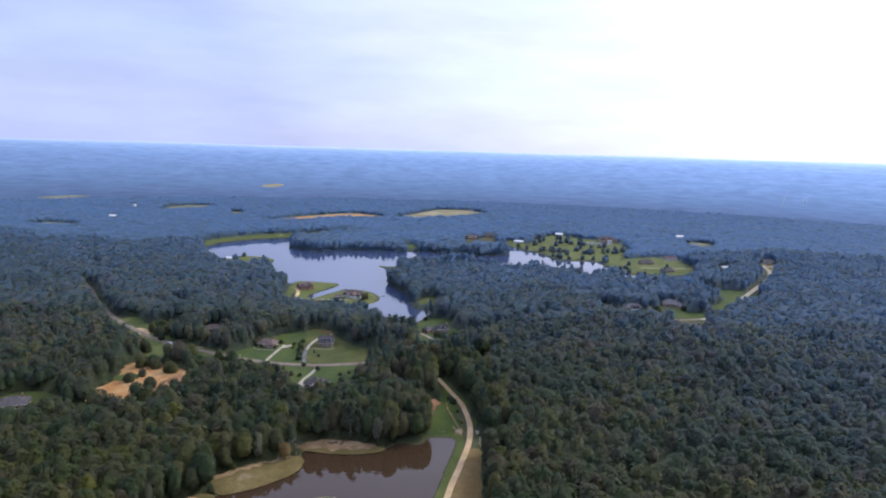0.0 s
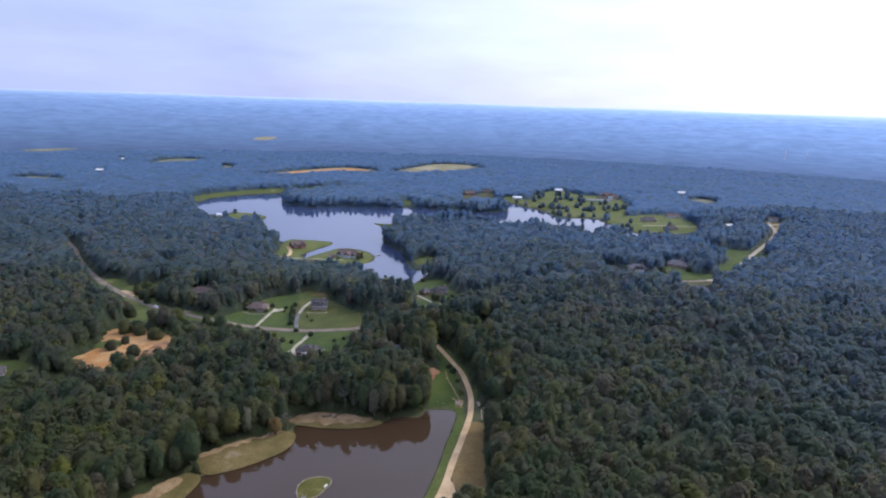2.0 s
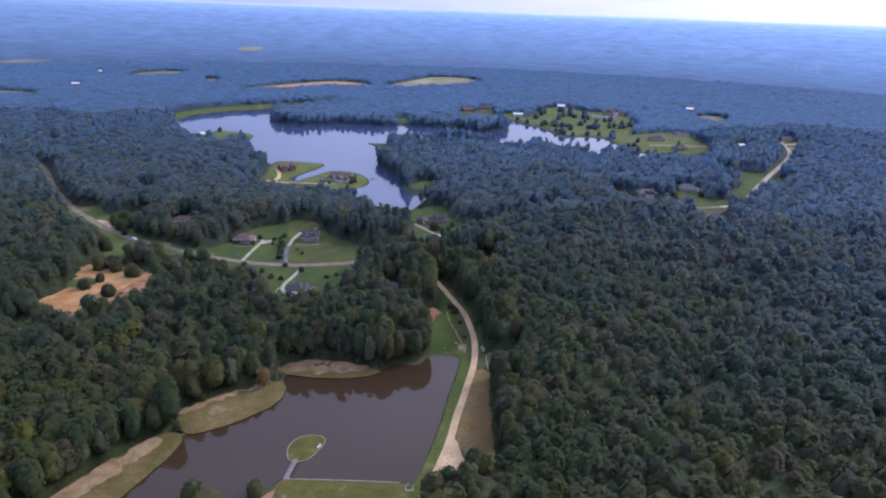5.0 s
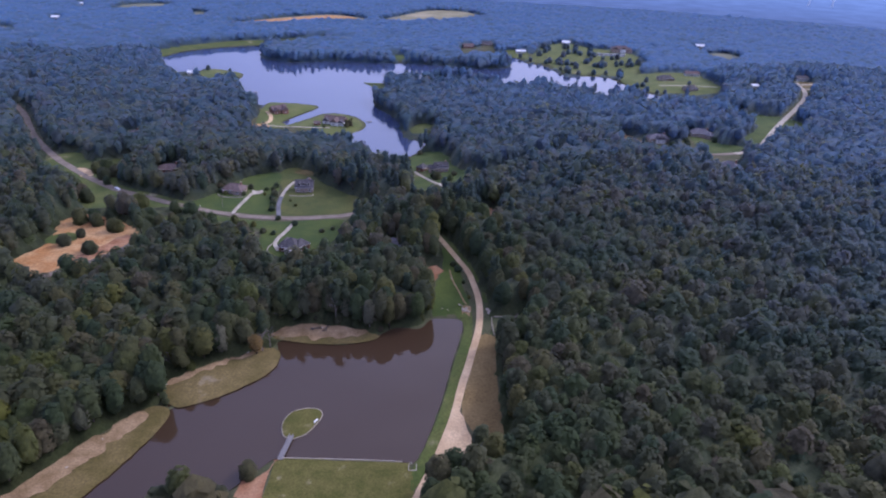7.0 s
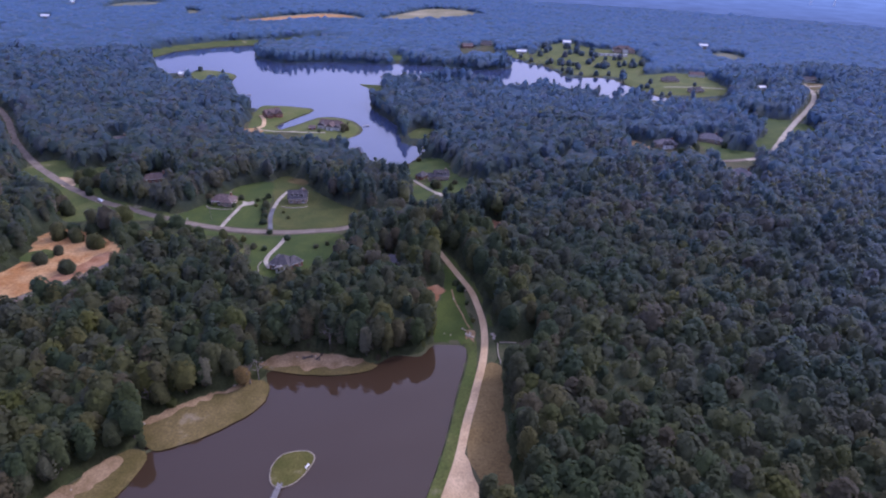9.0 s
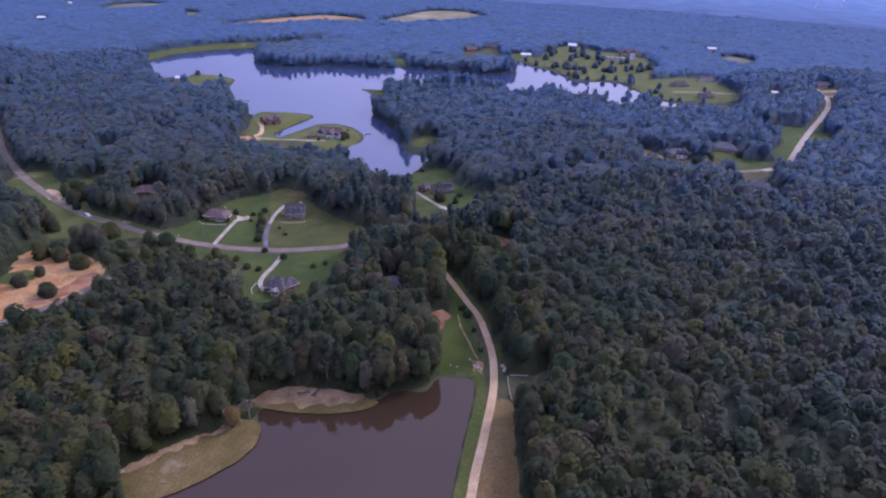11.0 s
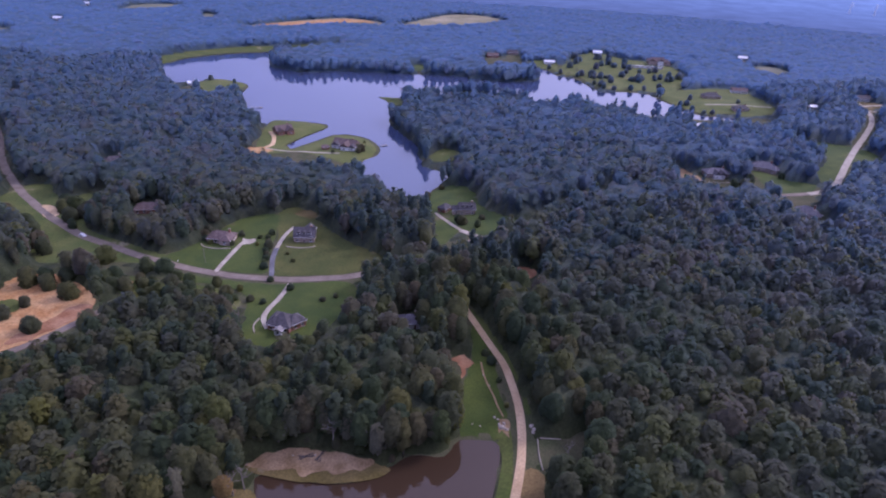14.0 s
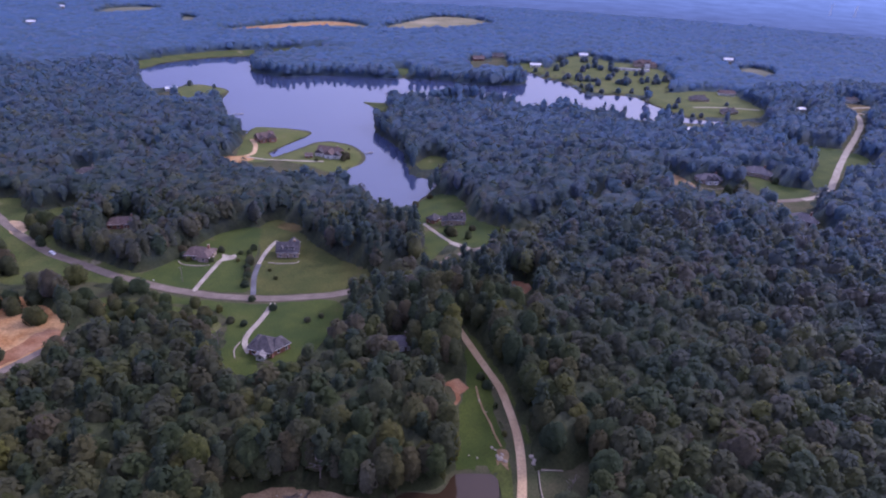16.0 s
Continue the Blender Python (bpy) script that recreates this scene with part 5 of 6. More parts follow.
def understory(name, x0, x1, y0, y1, cell, height, label, keep, start=4.0, slope=14):
    """One uneven sheet of leaves, like bushes and young trees, added under the crowns to fill the dark gaps between
    them; it comes down to the ground at the wood's edge.
    """
    gx, gy = np.meshgrid(np.arange(x0, x1, cell), np.arange(y0, y1, cell))
    rows, cols = gx.shape
    x, y = gx.ravel() + rng.uniform(-0.3, 0.3, gx.size) * cell, gy.ravel() + rng.uniform(-0.3, 0.3, gx.size) * cell
    use = keep(x, y)
    h = np.full(x.shape, -0.8)
    tint = np.full(x.shape, 0.3)
    idx = np.nonzero(use)[0]
    px, py = x[idx], y[idx]
    wave = np.array([noise.noise((a * 0.09, b_ * 0.09, 1.0)) + 0.7 * noise.noise((a * 0.25, b_ * 0.25, 4.0)) for a, b_ in zip(px, py)])
    swell = np.array([noise.noise((a * 0.021, b_ * 0.021, 7.0)) for a, b_ in zip(px, py)])
    level = np.clip((room_round(px, py, start + slope) - start) / slope, -0.2, 1)
    haze_amount = np.zeros(x.shape)
    # growth stays low where trees would block the camera's view
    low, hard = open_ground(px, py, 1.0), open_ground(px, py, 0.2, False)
    level[low] = np.minimum(level[low], 0.13)
    level[hard] = -0.2
    h[idx] = np.where(level > 0, height * level * (1 + 0.18 * wave + 0.24 * swell) + rng.uniform(-1.2, 1.2, len(idx)) * np.clip(level, 0, 1), -0.8)
    tint[idx] = np.clip(0.2 + 0.15 * wave + rng.uniform(-0.1, 0.1, len(idx)), 0.01, 0.95)
    # imitated haze is weaker where the leaf sheet comes down
    haze_amount[idx] = 0.35 + 0.65 * np.clip(level, 0, 1)
    q = np.arange(rows * cols).reshape(rows, cols)
    quads = np.stack([q[:-1, :-1], q[:-1, 1:], q[1:, 1:], q[1:, :-1]], -1).reshape(-1, 4)
    quads = quads[use[quads].all(1) & (h[quads] > 0).any(1)]
    ids, back = np.unique(quads.ravel(), return_inverse=True)
    quads = back.reshape(-1, 4)
    z = land(x[ids], y[ids]) + h[ids]
    me = bpy.data.meshes.new(name)
    me.from_pydata(np.stack([x[ids], y[ids], z], -1).tolist(), [], quads.tolist())
    me.materials.append(M["young"])
    me.update()
    d = rng.uniform(-0.45, 0.45, (len(ids), 3))
    d[:, 2] = 1
    me.normals_split_custom_set_from_vertices(d / np.linalg.norm(d, axis=1)[:, None])
    for key, val in (("tint", tint[ids]), ("haze_amount", 0.75 * haze_amount[ids] * np.clip(haze_strength(x[ids], y[ids]), 0, 1))):
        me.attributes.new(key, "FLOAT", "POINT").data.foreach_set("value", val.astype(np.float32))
    return tagged(new(name, me), label, "undergrowth", kind="stuff")


BROAD_NEAR = [broad_tree(10 + i, 2) for i in range(7)]
PINE_NEAR = [pine_tree(40 + i, 2) for i in range(5)]


# ---- the woods ----
near = scatter(-420, 440, 185, 520, 6.25, 1.0, in_view)
order = np.argsort(np.minimum(np.abs(distance_to(POND, near[:, 0], near[:, 1], True)), distance_to(LANES[1][0], near[:, 0], near[:, 1], False)))
single, rest = near[order[:290]], near[order[290:]]


def planted(kind, crowns, x, y, scale, turn, label, group, tall=1.0):
    """One tree as a thing of its own: crown and trunk under it."""
    cm, sm = crowns
    ob = thing(kind, Matrix.Translation(at(x, y)) @ Matrix.Rotation(turn, 4, "Z") @ Matrix.Diagonal((scale, scale, scale * tall, 1)), label, "tree", group)
    for name, me in (("crown", cm), ("trunk", sm)):
        o = new(name, me)
        o.parent = ob
    return ob


BROAD_MESH = [(shape_mesh("crown", c, M["broad"]), shape_mesh("trunk", s, M["bark"])) for c, s in BROAD_NEAR]
PINE_MESH = [(shape_mesh("crown", c, M["pine"]), shape_mesh("trunk", s, M["bark"])) for c, s in PINE_NEAR]
BUSH_MESH = [(shape_mesh("crown", c, M["broad"]), shape_mesh("trunk", s, M["bark"])) for c, s in (broad_tree(150 + i, 2, 0.38) for i in range(4))]
# far bushes carry a strong share of the imitated haze
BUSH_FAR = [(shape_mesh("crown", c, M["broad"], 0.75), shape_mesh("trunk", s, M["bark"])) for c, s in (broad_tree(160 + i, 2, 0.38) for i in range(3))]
PALE_MESH = [(shape_mesh("crown", c, M["pale"]), shape_mesh("trunk", s, M["deadwood"])) for c, s in (broad_tree(170 + i, 2, 0.0, 130) for i in range(3))]
RUST_MESH = (shape_mesh("crown", BROAD_NEAR[2][0], M["rust"]), shape_mesh("trunk", BROAD_NEAR[2][1], M["bark"]))
isp = piney(single)
for (x, y), pine in zip(single, isp):
    if pine:
        planted("pine_tree", PINE_MESH[rng.integers(5)], x, y, rng.uniform(0.85, 1.2), rng.uniform(0, 6.28), "tall dark green pine near the pond", "trees round the pond", rng.uniform(0.9, 1.1))
    else:
        planted("broadleaf_tree", BROAD_MESH[rng.integers(7)], x, y, rng.uniform(0.75, 1.15), rng.uniform(0, 6.28), "full green broadleaf tree near the pond", "trees round the pond", rng.uniform(0.85, 1.15))
isp = piney(rest)
FULL = [whole(*broad_tree(10 + i, 2, 0.0, 150)) for i in range(7)]
THIN = [whole(*broad_tree(10 + i, 2, 0.0, 80)) for i in range(7)]
for pick, made in ((~isp & (rest[:, 1] < 400), FULL), (~isp & (rest[:, 1] >= 400), THIN)):
    grow_stuff("broadleaf_forest", made, rest[pick], np.clip(rng.lognormal(-0.12, 0.2, pick.sum()), 0.55, 1.3), [M["broad"], M["bark"]], "dense green broadleaf woodland canopy", "forest")
grow_stuff("pine_forest", [whole(c, s) for c, s in PINE_NEAR], rest[isp], rng.uniform(0.8, 1.2, isp.sum()), [M["pine"], M["bark"]], "dark green pines standing in the woodland", "forest")
mid = scatter(-860, 860, 520, 1050, 7.7, 1.0, lambda x, y: in_view(x, y) & (y < far_edge(x)))
# a fringe along the lake shores
fringe = []
for line in (LAKE, LAKE_NEAR):
    d = np.roll(line, -1, 0) - line
    out = np.stack([d[:, 1], -d[:, 0]], -1) / (np.linalg.norm(d, axis=1)[:, None] + 1e-9)
    for s in (-1, 1):
        fringe.append(line + s * out * rng.uniform(2.0, 5.0, (len(line), 1)))
fringe = np.concatenate(fringe)
fringe = fringe[(fringe[:, 1] > 480) & ~((fringe[:, 0] > 60) & (fringe[:, 1] < 910)) & ~open_ground(fringe[:, 0], fringe[:, 1], 1.6)]
mid = np.concatenate([mid, fringe])
isp = piney(mid)
grow_stuff("broadleaf_forest", [whole(*broad_tree(70 + i, 1)) for i in range(5)], mid[~isp], np.clip(rng.lognormal(0.0, 0.18, (~isp).sum()), 0.65, 1.5), [M["broad"], M["bark"]], "green broadleaf woodland round the lake", "forest")
grow_stuff("pine_forest", [whole(*pine_tree(80 + i, 1)) for i in range(4)], mid[isp], rng.uniform(0.7, 1.05, isp.sum()), [M["pine"], M["bark"]], "dark pines round the lake", "forest")
far = scatter(-2000, 2000, 920, 1900, 9.0, 1.6, lambda x, y: in_view(x, y) & (y > far_edge(x)) & (x * x + (y - 60) ** 2 < 1850 ** 2))
grow_stuff("far_forest", [grove(100 + i).arrays() for i in range(6)], far, rng.lognormal(-0.05, 0.22, len(far)), [M["broad"], M["bark"]], "wide flat woodland fading into the distance", "forest")

# the woods south of the pond
behind = scatter(-420, 420, -200, 260, 15.0, 1.0, lambda x, y: ~(in_view(x, y) & (y > 185)))
grow_stuff("broadleaf_forest", [whole(*broad_tree(120 + i, 0)) for i in range(5)], behind, rng.uniform(1.5, 2.1, len(behind)), [M["broad"], M["bark"]], "green broadleaf woodland before the pond", "forest")
understory("undergrowth", -420, 440, 176, 532, 3.6, 12.0, "leafy green bushes under the woodland trees", in_view, 0.8, 6.5)
understory("undergrowth", -880, 880, 524, 1064, 5.6, 13.0, "leafy bushes under the trees round the lake", lambda x, y: in_view(x, y) & (y < far_edge(x) + 10), 0.8, 6.5)
understory("undergrowth", -2000, 2000, 910, 1900, 9.0, 9.2, "leafy canopy under the far woods", lambda x, y: in_view(x, y) & (y > far_edge(x) - 14) & (x * x + (y - 60) ** 2 < 1860 ** 2), 0.5, 7)


# ---- single trees in yards and on the banks ----
YARD = [(-109, 246, 0.5), (-106.5, 243.8, 0.35), (-249, 492, 1.0), (-243, 497, 1.1), (-252, 502, 0.9), (-224, 478, 0.8), (-231, 469, 0.7), (-190, 427, 1.15), (-232, 486, 0.9), (-238, 480, 1.0), (-212, 474, 1.1), (-206, 468, 1.2), (-199, 463, 1.0), (-270, 470, 1.1), (-262, 462, 1.2), (-278, 482, 1.0), (-252, 452, 1.2), (-244, 444, 1.1), (-187, 388, 0.75), (-169, 369, 0.8), (-205, 380, 0.6), (-250, 500, 0.8), (-236, 497, 0.7),
        (-110, 451, 0.42), (-108.5, 447, 0.4), (-107.5, 442, 0.45), (-107, 437, 0.42), (-106, 432, 0.5), (-87, 411, 0.45), (-68, 401, 0.35), (-62, 405, 0.35), (-97, 396, 0.4), (-104, 398, 0.45), (-99, 419, 0.4),
        (-92, 441, 0.3), (-117, 459, 0.3), (-302, 918, 0.75), (-271, 912, 0.55), (-82, 665, 0.7), (-84, 660, 0.6), (-86, 668, 0.6), (-106, 655, 0.4), (-83, 690, 0.3), (-20, 566, 0.55), (-10, 583, 0.5), (-21, 548, 0.6),
        (14.5, 504, 0.6), (4.6, 510, 0.75), (2.5, 515, 0.6), (18, 517, 0.5), (37, 512, 0.6), (-150, 466, 0.6), (-147.5, 461, 0.5), (-132, 457.5, 0.45), (-129.5, 470, 0.5), (-144, 457.5, 0.4), (-149, 470, 0.7), (-118, 468, 0.35), (-113, 468, 0.4), (-111, 461, 0.5), (-112, 474, 0.5), (-109.5, 456, 0.55), (-97, 449, 0.25), (-64, 207, 0.8), (-76, 199, 0.9), (-70, 194, 0.8), (-86, 194, 0.9), (18, 210, 1.1), (23, 204, 1.2), (27, 211, 1.0), (14, 203, 0.9), (200, 1060, 1.0),
        (220, 1020, 1.0), (215, 1100, 1.1), (245, 1060, 1.1), (262, 1030, 0.9), (240, 1130, 1.2), (265, 1100, 1.0), (300, 1085, 1.0), (310, 1040, 0.9), (282, 1000, 0.8), (190, 1130, 1.1), (230, 1170, 1.1), (270, 1150, 1.0),
        (-125, 411, 0.6), (-136, 403, 0.75), (-139, 411, 0.7), (-112, 408, 0.45), (-120, 394, 0.6), (-146, 414, 0.6), (-112, 398, 0.5), (-207, 402, 1.0), (-203, 396, 0.9), (-198, 405, 0.9), (-179, 405, 0.85), (-172, 399, 0.8), (-176, 409, 0.8), (-192, 362, 0.7), (-215, 399, 1.15), (-189, 389, 1.0), (-190, 360, 0.85), (-209, 369, 0.8), (-164, 418, 1.0), (-155, 419, 1.0), (-240, 407, 1.2), (-229, 366, 1.1), (-228, 435, 1.1), (-236, 444, 1.1), (-248, 458, 1.1), (-258, 468, 1.0), (112, 1128, 0.9), (146, 1108, 0.8), (158, 1074, 0.8), (180, 1056, 0.8), (194, 1006, 0.7), (202, 982, 0.8), (215, 979, 0.7), (238, 982, 0.8), (256, 982, 0.7), (272, 960, 0.8), (280, 905, 0.7), (286, 880, 0.8), (296, 868, 0.6), (306, 868, 0.6), (236, 606, 0.9), (229, 598, 0.8), (220, 596, 0.8), (284, 640, 1.0), (296, 628, 0.9), (300, 650, 1.0), (270, 622, 0.6), (18.2, 345, 0.3), (20.3, 330, 0.26), (15.5, 356, 0.5), (13, 361, 0.45), (355, 915, 0.6), (300, 930, 0.8), (288, 905, 0.8)]
for x, y in rng.uniform((160, 985), (335, 1200), (170, 2)):
    if distance_to(SLOPE, np.array([x]), np.array([y]), True)[0] < -4 and not (262 < x < 350 and 1085 < y < 1165) and not (x > 222 and y < 1015) and noise.noise((x * 0.028, y * 0.028, 9.0)) > 0.02:
        YARD.append((x, y, rng.uniform(0.6, 1.2)))
for x, y in rng.uniform((-172, 383), (-108, 411), (90, 2)):
    if distance_to(SCRUB, np.array([x]), np.array([y]), True)[0] < -2 and min(math.hypot(x - a, y - b) for a, b, c in YARD) > 3.2:
        YARD.append((x, y, rng.uniform(0.45, 0.85)))
for k, (x, y, s) in enumerate(YARD):
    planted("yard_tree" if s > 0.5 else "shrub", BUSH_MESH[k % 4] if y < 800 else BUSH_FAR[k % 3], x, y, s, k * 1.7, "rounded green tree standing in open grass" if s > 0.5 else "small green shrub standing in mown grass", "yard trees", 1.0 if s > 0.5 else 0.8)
# trees along the backs of the pond banks: full-grown ones with bushes at their feet
for line in ([(-79, 298), (-66, 303.5), (-50, 304), (-36, 302.5), (-24, 298), (-15, 305), (-7, 306), (-3, 314), (-3, 322)], [(-115, 256), (-107, 263), (-92, 273.5), (-82, 280.5), (-78, 289)], [(-155, 182), (-138, 207), (-130, 221), (-121.5, 234), (-114, 244)]):
    for k, (x, y) in enumerate(curve_through(line, 4.4, False)):
        x, y = x + rng.uniform(-1.2, 1.2), y + rng.uniform(-0.6, 2.4)
        if k % 2:
            planted("bush", BUSH_MESH[rng.integers(4)], x, y - 1.0, rng.uniform(0.3, 0.55), rng.uniform(0, 6.28), "leafy green bush at the back of the pond bank", "bushes by the pond", rng.uniform(0.9, 1.3))
        elif rng.random() < 0.42:
            planted("pale_tree", PALE_MESH[rng.integers(3)], x, y - 1.5, rng.uniform(0.55, 0.8), rng.uniform(0, 6.28), "slender tree with thin grey-green leaves on the pond bank", "pale trees by the pond", rng.uniform(1.1, 1.35))
        else:
            planted("broadleaf_tree", BROAD_MESH[rng.integers(7)], x, y, rng.uniform(0.72, 1.0), rng.uniform(0, 6.28), "green broadleaf tree at the back of the pond bank", "trees round the pond", rng.uniform(1.05, 1.3))
planted("rust_tree", RUST_MESH, -78, 277, 0.8, 0.4, "rust-brown leaved tree on the pond bank", "", 0.7)


def dead_tree(x, y, h, seed, label="bare grey dead tree beside the pond"):
    """A bare grey tree: trunk and forked limbs."""
    g = np.random.default_rng(seed)
    ob = thing("dead_tree", Matrix.Translation(at(x, y)), label, "tree", "dead trees")
    part("trunk", rod(bmesh.new(), (0, 0, -0.4), (g.uniform(-0.5, 0.5), g.uniform(-0.5, 0.5), h * 0.8), 0.28, 0.09, 7), M["deadwood"], ob)
    for k in range(9):
        z = h * g.uniform(0.35, 0.8)
        a = g.uniform(0, 6.28)
        l = (h - z) * g.uniform(0.4, 0.75)
        tip = Vector((math.cos(a) * l, math.sin(a) * l, z + l * g.uniform(0.6, 1.1)))
        bm = rod(bmesh.new(), (0, 0, z), tip, 0.11, 0.04, 5)
        for q in range(3):
            b = Vector((0, 0, z)).lerp(tip, g.uniform(0.45, 0.9))
            rod(bm, b, b + Vector((g.uniform(-1, 1), g.uniform(-1, 1), g.uniform(0.4, 1.3))), 0.05, 0.02, 4)
        part("limb", bm, M["deadwood"], ob)


for k, (x, y, h) in enumerate(((-72, 300, 15), (-66, 302, 14), (-46, 302, 16), (-34, 301, 15), (-103, 377, 12), (-76, 279, 12), (-73, 282, 13), (-28, 300, 12), (40, 300, 11), (-110, 262, 12))):
    dead_tree(x, y, h, 300 + k)
for k, (x, y, h) in enumerate(((-62, 884, 15), (-52, 893, 17), (-44, 880, 14), (-37, 897, 18), (-28, 890, 15), (-20, 903, 17), (-10, 905, 15), (2, 910, 16), (-56, 872, 13), (-3, 640, 9), (-8, 624, 7))):
    dead_tree(x, y, h, 340 + k, "bare grey tree standing in the shallow lake water")


# ---- the pond: island, footbridge, dam edge ----
def stone_row(parent, line, size, z, seed):
    """Edging stones laid end to end along a line."""
    g = np.random.default_rng(seed)
    bm = bmesh.new()
    bmesh.ops.create_cube(bm, size=1)
    bmesh.ops.bevel(bm, geom=bm.edges[:], offset=0.14, segments=1, affect="EDGES")
    me = bpy.data.meshes.new("stone")
    bm.to_mesh(me)
    bm.free()
    me.materials.append(M["stone"])
    for i in range(len(line)):
        a, b = line[i], line[(i + 1) % len(line)]
        d = b - a
        if np.hypot(*d) > 3 * size:
            continue
        o = new("stone", me)
        o.parent = parent
        o.matrix_basis = Matrix.Translation(((a[0] + b[0]) / 2, (a[1] + b[1]) / 2, z + g.uniform(-0.06, 0.06))) @ Matrix.Rotation(math.atan2(d[1], d[0]) + g.uniform(-0.1, 0.1), 4, "Z") @ Matrix.Diagonal((np.hypot(*d) * 0.96, size * 0.7 * g.uniform(0.8, 1.2), size * 0.9, 1))


ISLE = curve_through([(-57, 230), (-57.3, 235), (-55, 240), (-50, 242.3), (-45, 242), (-42.8, 238.5), (-45, 232), (-48, 227.3), (-52, 225.3), (-55.3, 226.4)], 0.9, True)
island = thing("island", Matrix.Translation((0, 0, 0)), "small mown grass island edged with pale stones", "island", kind="structure")
c = ISLE.mean(0)
rings = [(1.0, POND_LEVEL - 2.6), (1.0, POND_LEVEL + 0.25), (0.8, POND_LEVEL + 0.5), (0.4, POND_LEVEL + 0.7), (0.02, POND_LEVEL + 0.75)]
vs = [(c[0] + (p[0] - c[0]) * k, c[1] + (p[1] - c[1]) * k, z) for k, z in rings for p in ISLE]
n = len(ISLE)
part("turf", (vs, [], [(r * n + i, r * n + (i + 1) % n, (r + 1) * n + (i + 1) % n, (r + 1) * n + i) for r in range(len(rings) - 1) for i in range(n)]), M["isle"], island)
stone_row(island, ISLE, 0.42, POND_LEVEL + 0.22, 5)

bridge = thing("footbridge", Matrix.Translation((-52.6, 226.6, POND_LEVEL)) @ Matrix.Rotation(radians(172), 4, "Z"), "grey plank footbridge to the small island", "bridge")
LENGTH = 12.5
for s in (-0.75, 0.75):
    part("beam", boxed(s - 0.1, s + 0.1, 0, LENGTH, 0.35, 0.62), M["wood"], bridge)
    part("handrail", boxed(s - 0.05, s + 0.05, 0, LENGTH, 1.55, 1.64), M["wood"], bridge)
    for k in range(6):
        part("post", boxed(s - 0.06, s + 0.06, 0.1 + k * (LENGTH - 0.3) / 5, 0.22 + k * (LENGTH - 0.3) / 5, -1.4, 1.549), M["wood"], bridge)
plank = bpy.data.meshes.new("plank")
bm = boxed(-0.95, 0.95, -0.11, 0.11, 0.622, 0.68)
bm.to_mesh(plank)
bm.free()
plank.materials.append(M["wood"])
for k in range(52):
    o = new("plank", plank)
    o.parent = bridge
    o.location = (0, 0.12 + k * 0.24, 0)

dam = thing("dam_wall", Matrix.Translation((0, 0, 0)), "low pale timber and stone edge of the pond dam", "retaining wall", kind="structure")
stone_row(dam, curve_through([(-54, 215.1), (-34, 214.9), (-10, 214.2), (-6.5, 213.2)], 1.0, False), 0.6, POND_LEVEL + 0.5, 9)
spill = thing("spillway", Matrix.Translation((-6.2, 211.2, POND_LEVEL)), "pale concrete spillway box at the dam corner", "spillway")
for name, b in (("wall", (-1.5, -1.2, -1.5, 1.5, -1.5, 1.0)), ("wall", (1.2, 1.5, -1.5, 1.5, -1.5, 1.0)), ("wall", (-1.19, 1.19, -1.5, -1.2, -1.5, 1.0)), ("slab", (-1.19, 1.19, -1.19, 1.5, -1.5, 0.1))):
    part(name, boxed(*b), M["concrete"], spill)
bench = thing("bench", Matrix.Translation((-44.6, 234.6, POND_LEVEL + 0.45)) @ Matrix.Rotation(radians(62), 4, "Z"), "pale bench on the grass island", "bench")
part("seat", boxed(-1.1, 1.1, -0.25, 0.25, 0.42, 0.48), M["trim"], bench)
part("backrest", boxed(-1.1, 1.1, 0.2, 0.26, 0.5, 0.95), M["trim"], bench)
for s in (-0.95, 0.85):
    part("leg", boxed(s, s + 0.1, -0.22, 0.22, -0.1, 0.419), M["trim"], bench)


def boulder(x, y, r, seed, mat="stone", name="boulder", label="pale weathered boulder beside the track", group="boulders"):
    g = np.random.default_rng(seed)
    s = Shape()
    s.blob(np.array((0, 0, r * 0.3)), np.array((r, r * g.uniform(0.6, 0.9), r * 0.6)), g, 0.2, ICO2)
    v, f, _, _ = s.arrays()
    ob = part(name, (v.tolist(), [], f), M[mat])
    ob.matrix_basis = Matrix.Translation(at(x, y)) @ Matrix.Rotation(g.uniform(0, 6), 4, "Z")
    tagged(ob, label, "rock", group)


for k, (x, y, r) in enumerate(((15, 323, 0.7), (16.2, 322, 0.5), (9, 318, 0.5), (6, 319, 0.4), (18.5, 319.5, 1.0), (17.6, 317.6, 1.2), (19.4, 316.4, 0.9), (16.6, 319, 0.8), (29.5, 319, 1.1), (30.5, 317, 1.3), (29.6, 315.4, 0.9), (31.6, 320.4, 0.8),
                               (11.5, 348, 0.6), (18, 356, 0.5), (14, 342, 0.4), (-82, 277, 0.8), (-80, 279, 0.6), (-110, 254, 0.8), (-60, 298, 0.6), (-52, 298.5, 0.7), (-40, 297, 0.5), (-121, 222, 0.6), (-127, 208, 0.7))):
    boulder(x, y, r, 500 + k)


def log_pile(x, y, turn, seed):
    g = np.random.default_rng(seed)
    ob = thing("brush_pile", Matrix.Translation(at(x, y)) @ Matrix.Rotation(turn, 4, "Z"), "heap of dark cut branches on the bank", "brush pile", "brush piles")
    for k in range(9):
        a = g.uniform(-0.5, 0.5)
        z = 0.2 + 0.22 * (k // 3)
        l = g.uniform(1.6, 3.0)
        part("branch", rod(bmesh.new(), (-l * math.cos(a), -l * math.sin(a) + g.uniform(-0.7, 0.7), z), (l * math.cos(a), l * math.sin(a), z + g.uniform(0, 0.4)), 0.17, 0.09, 6), M["bark"], ob)


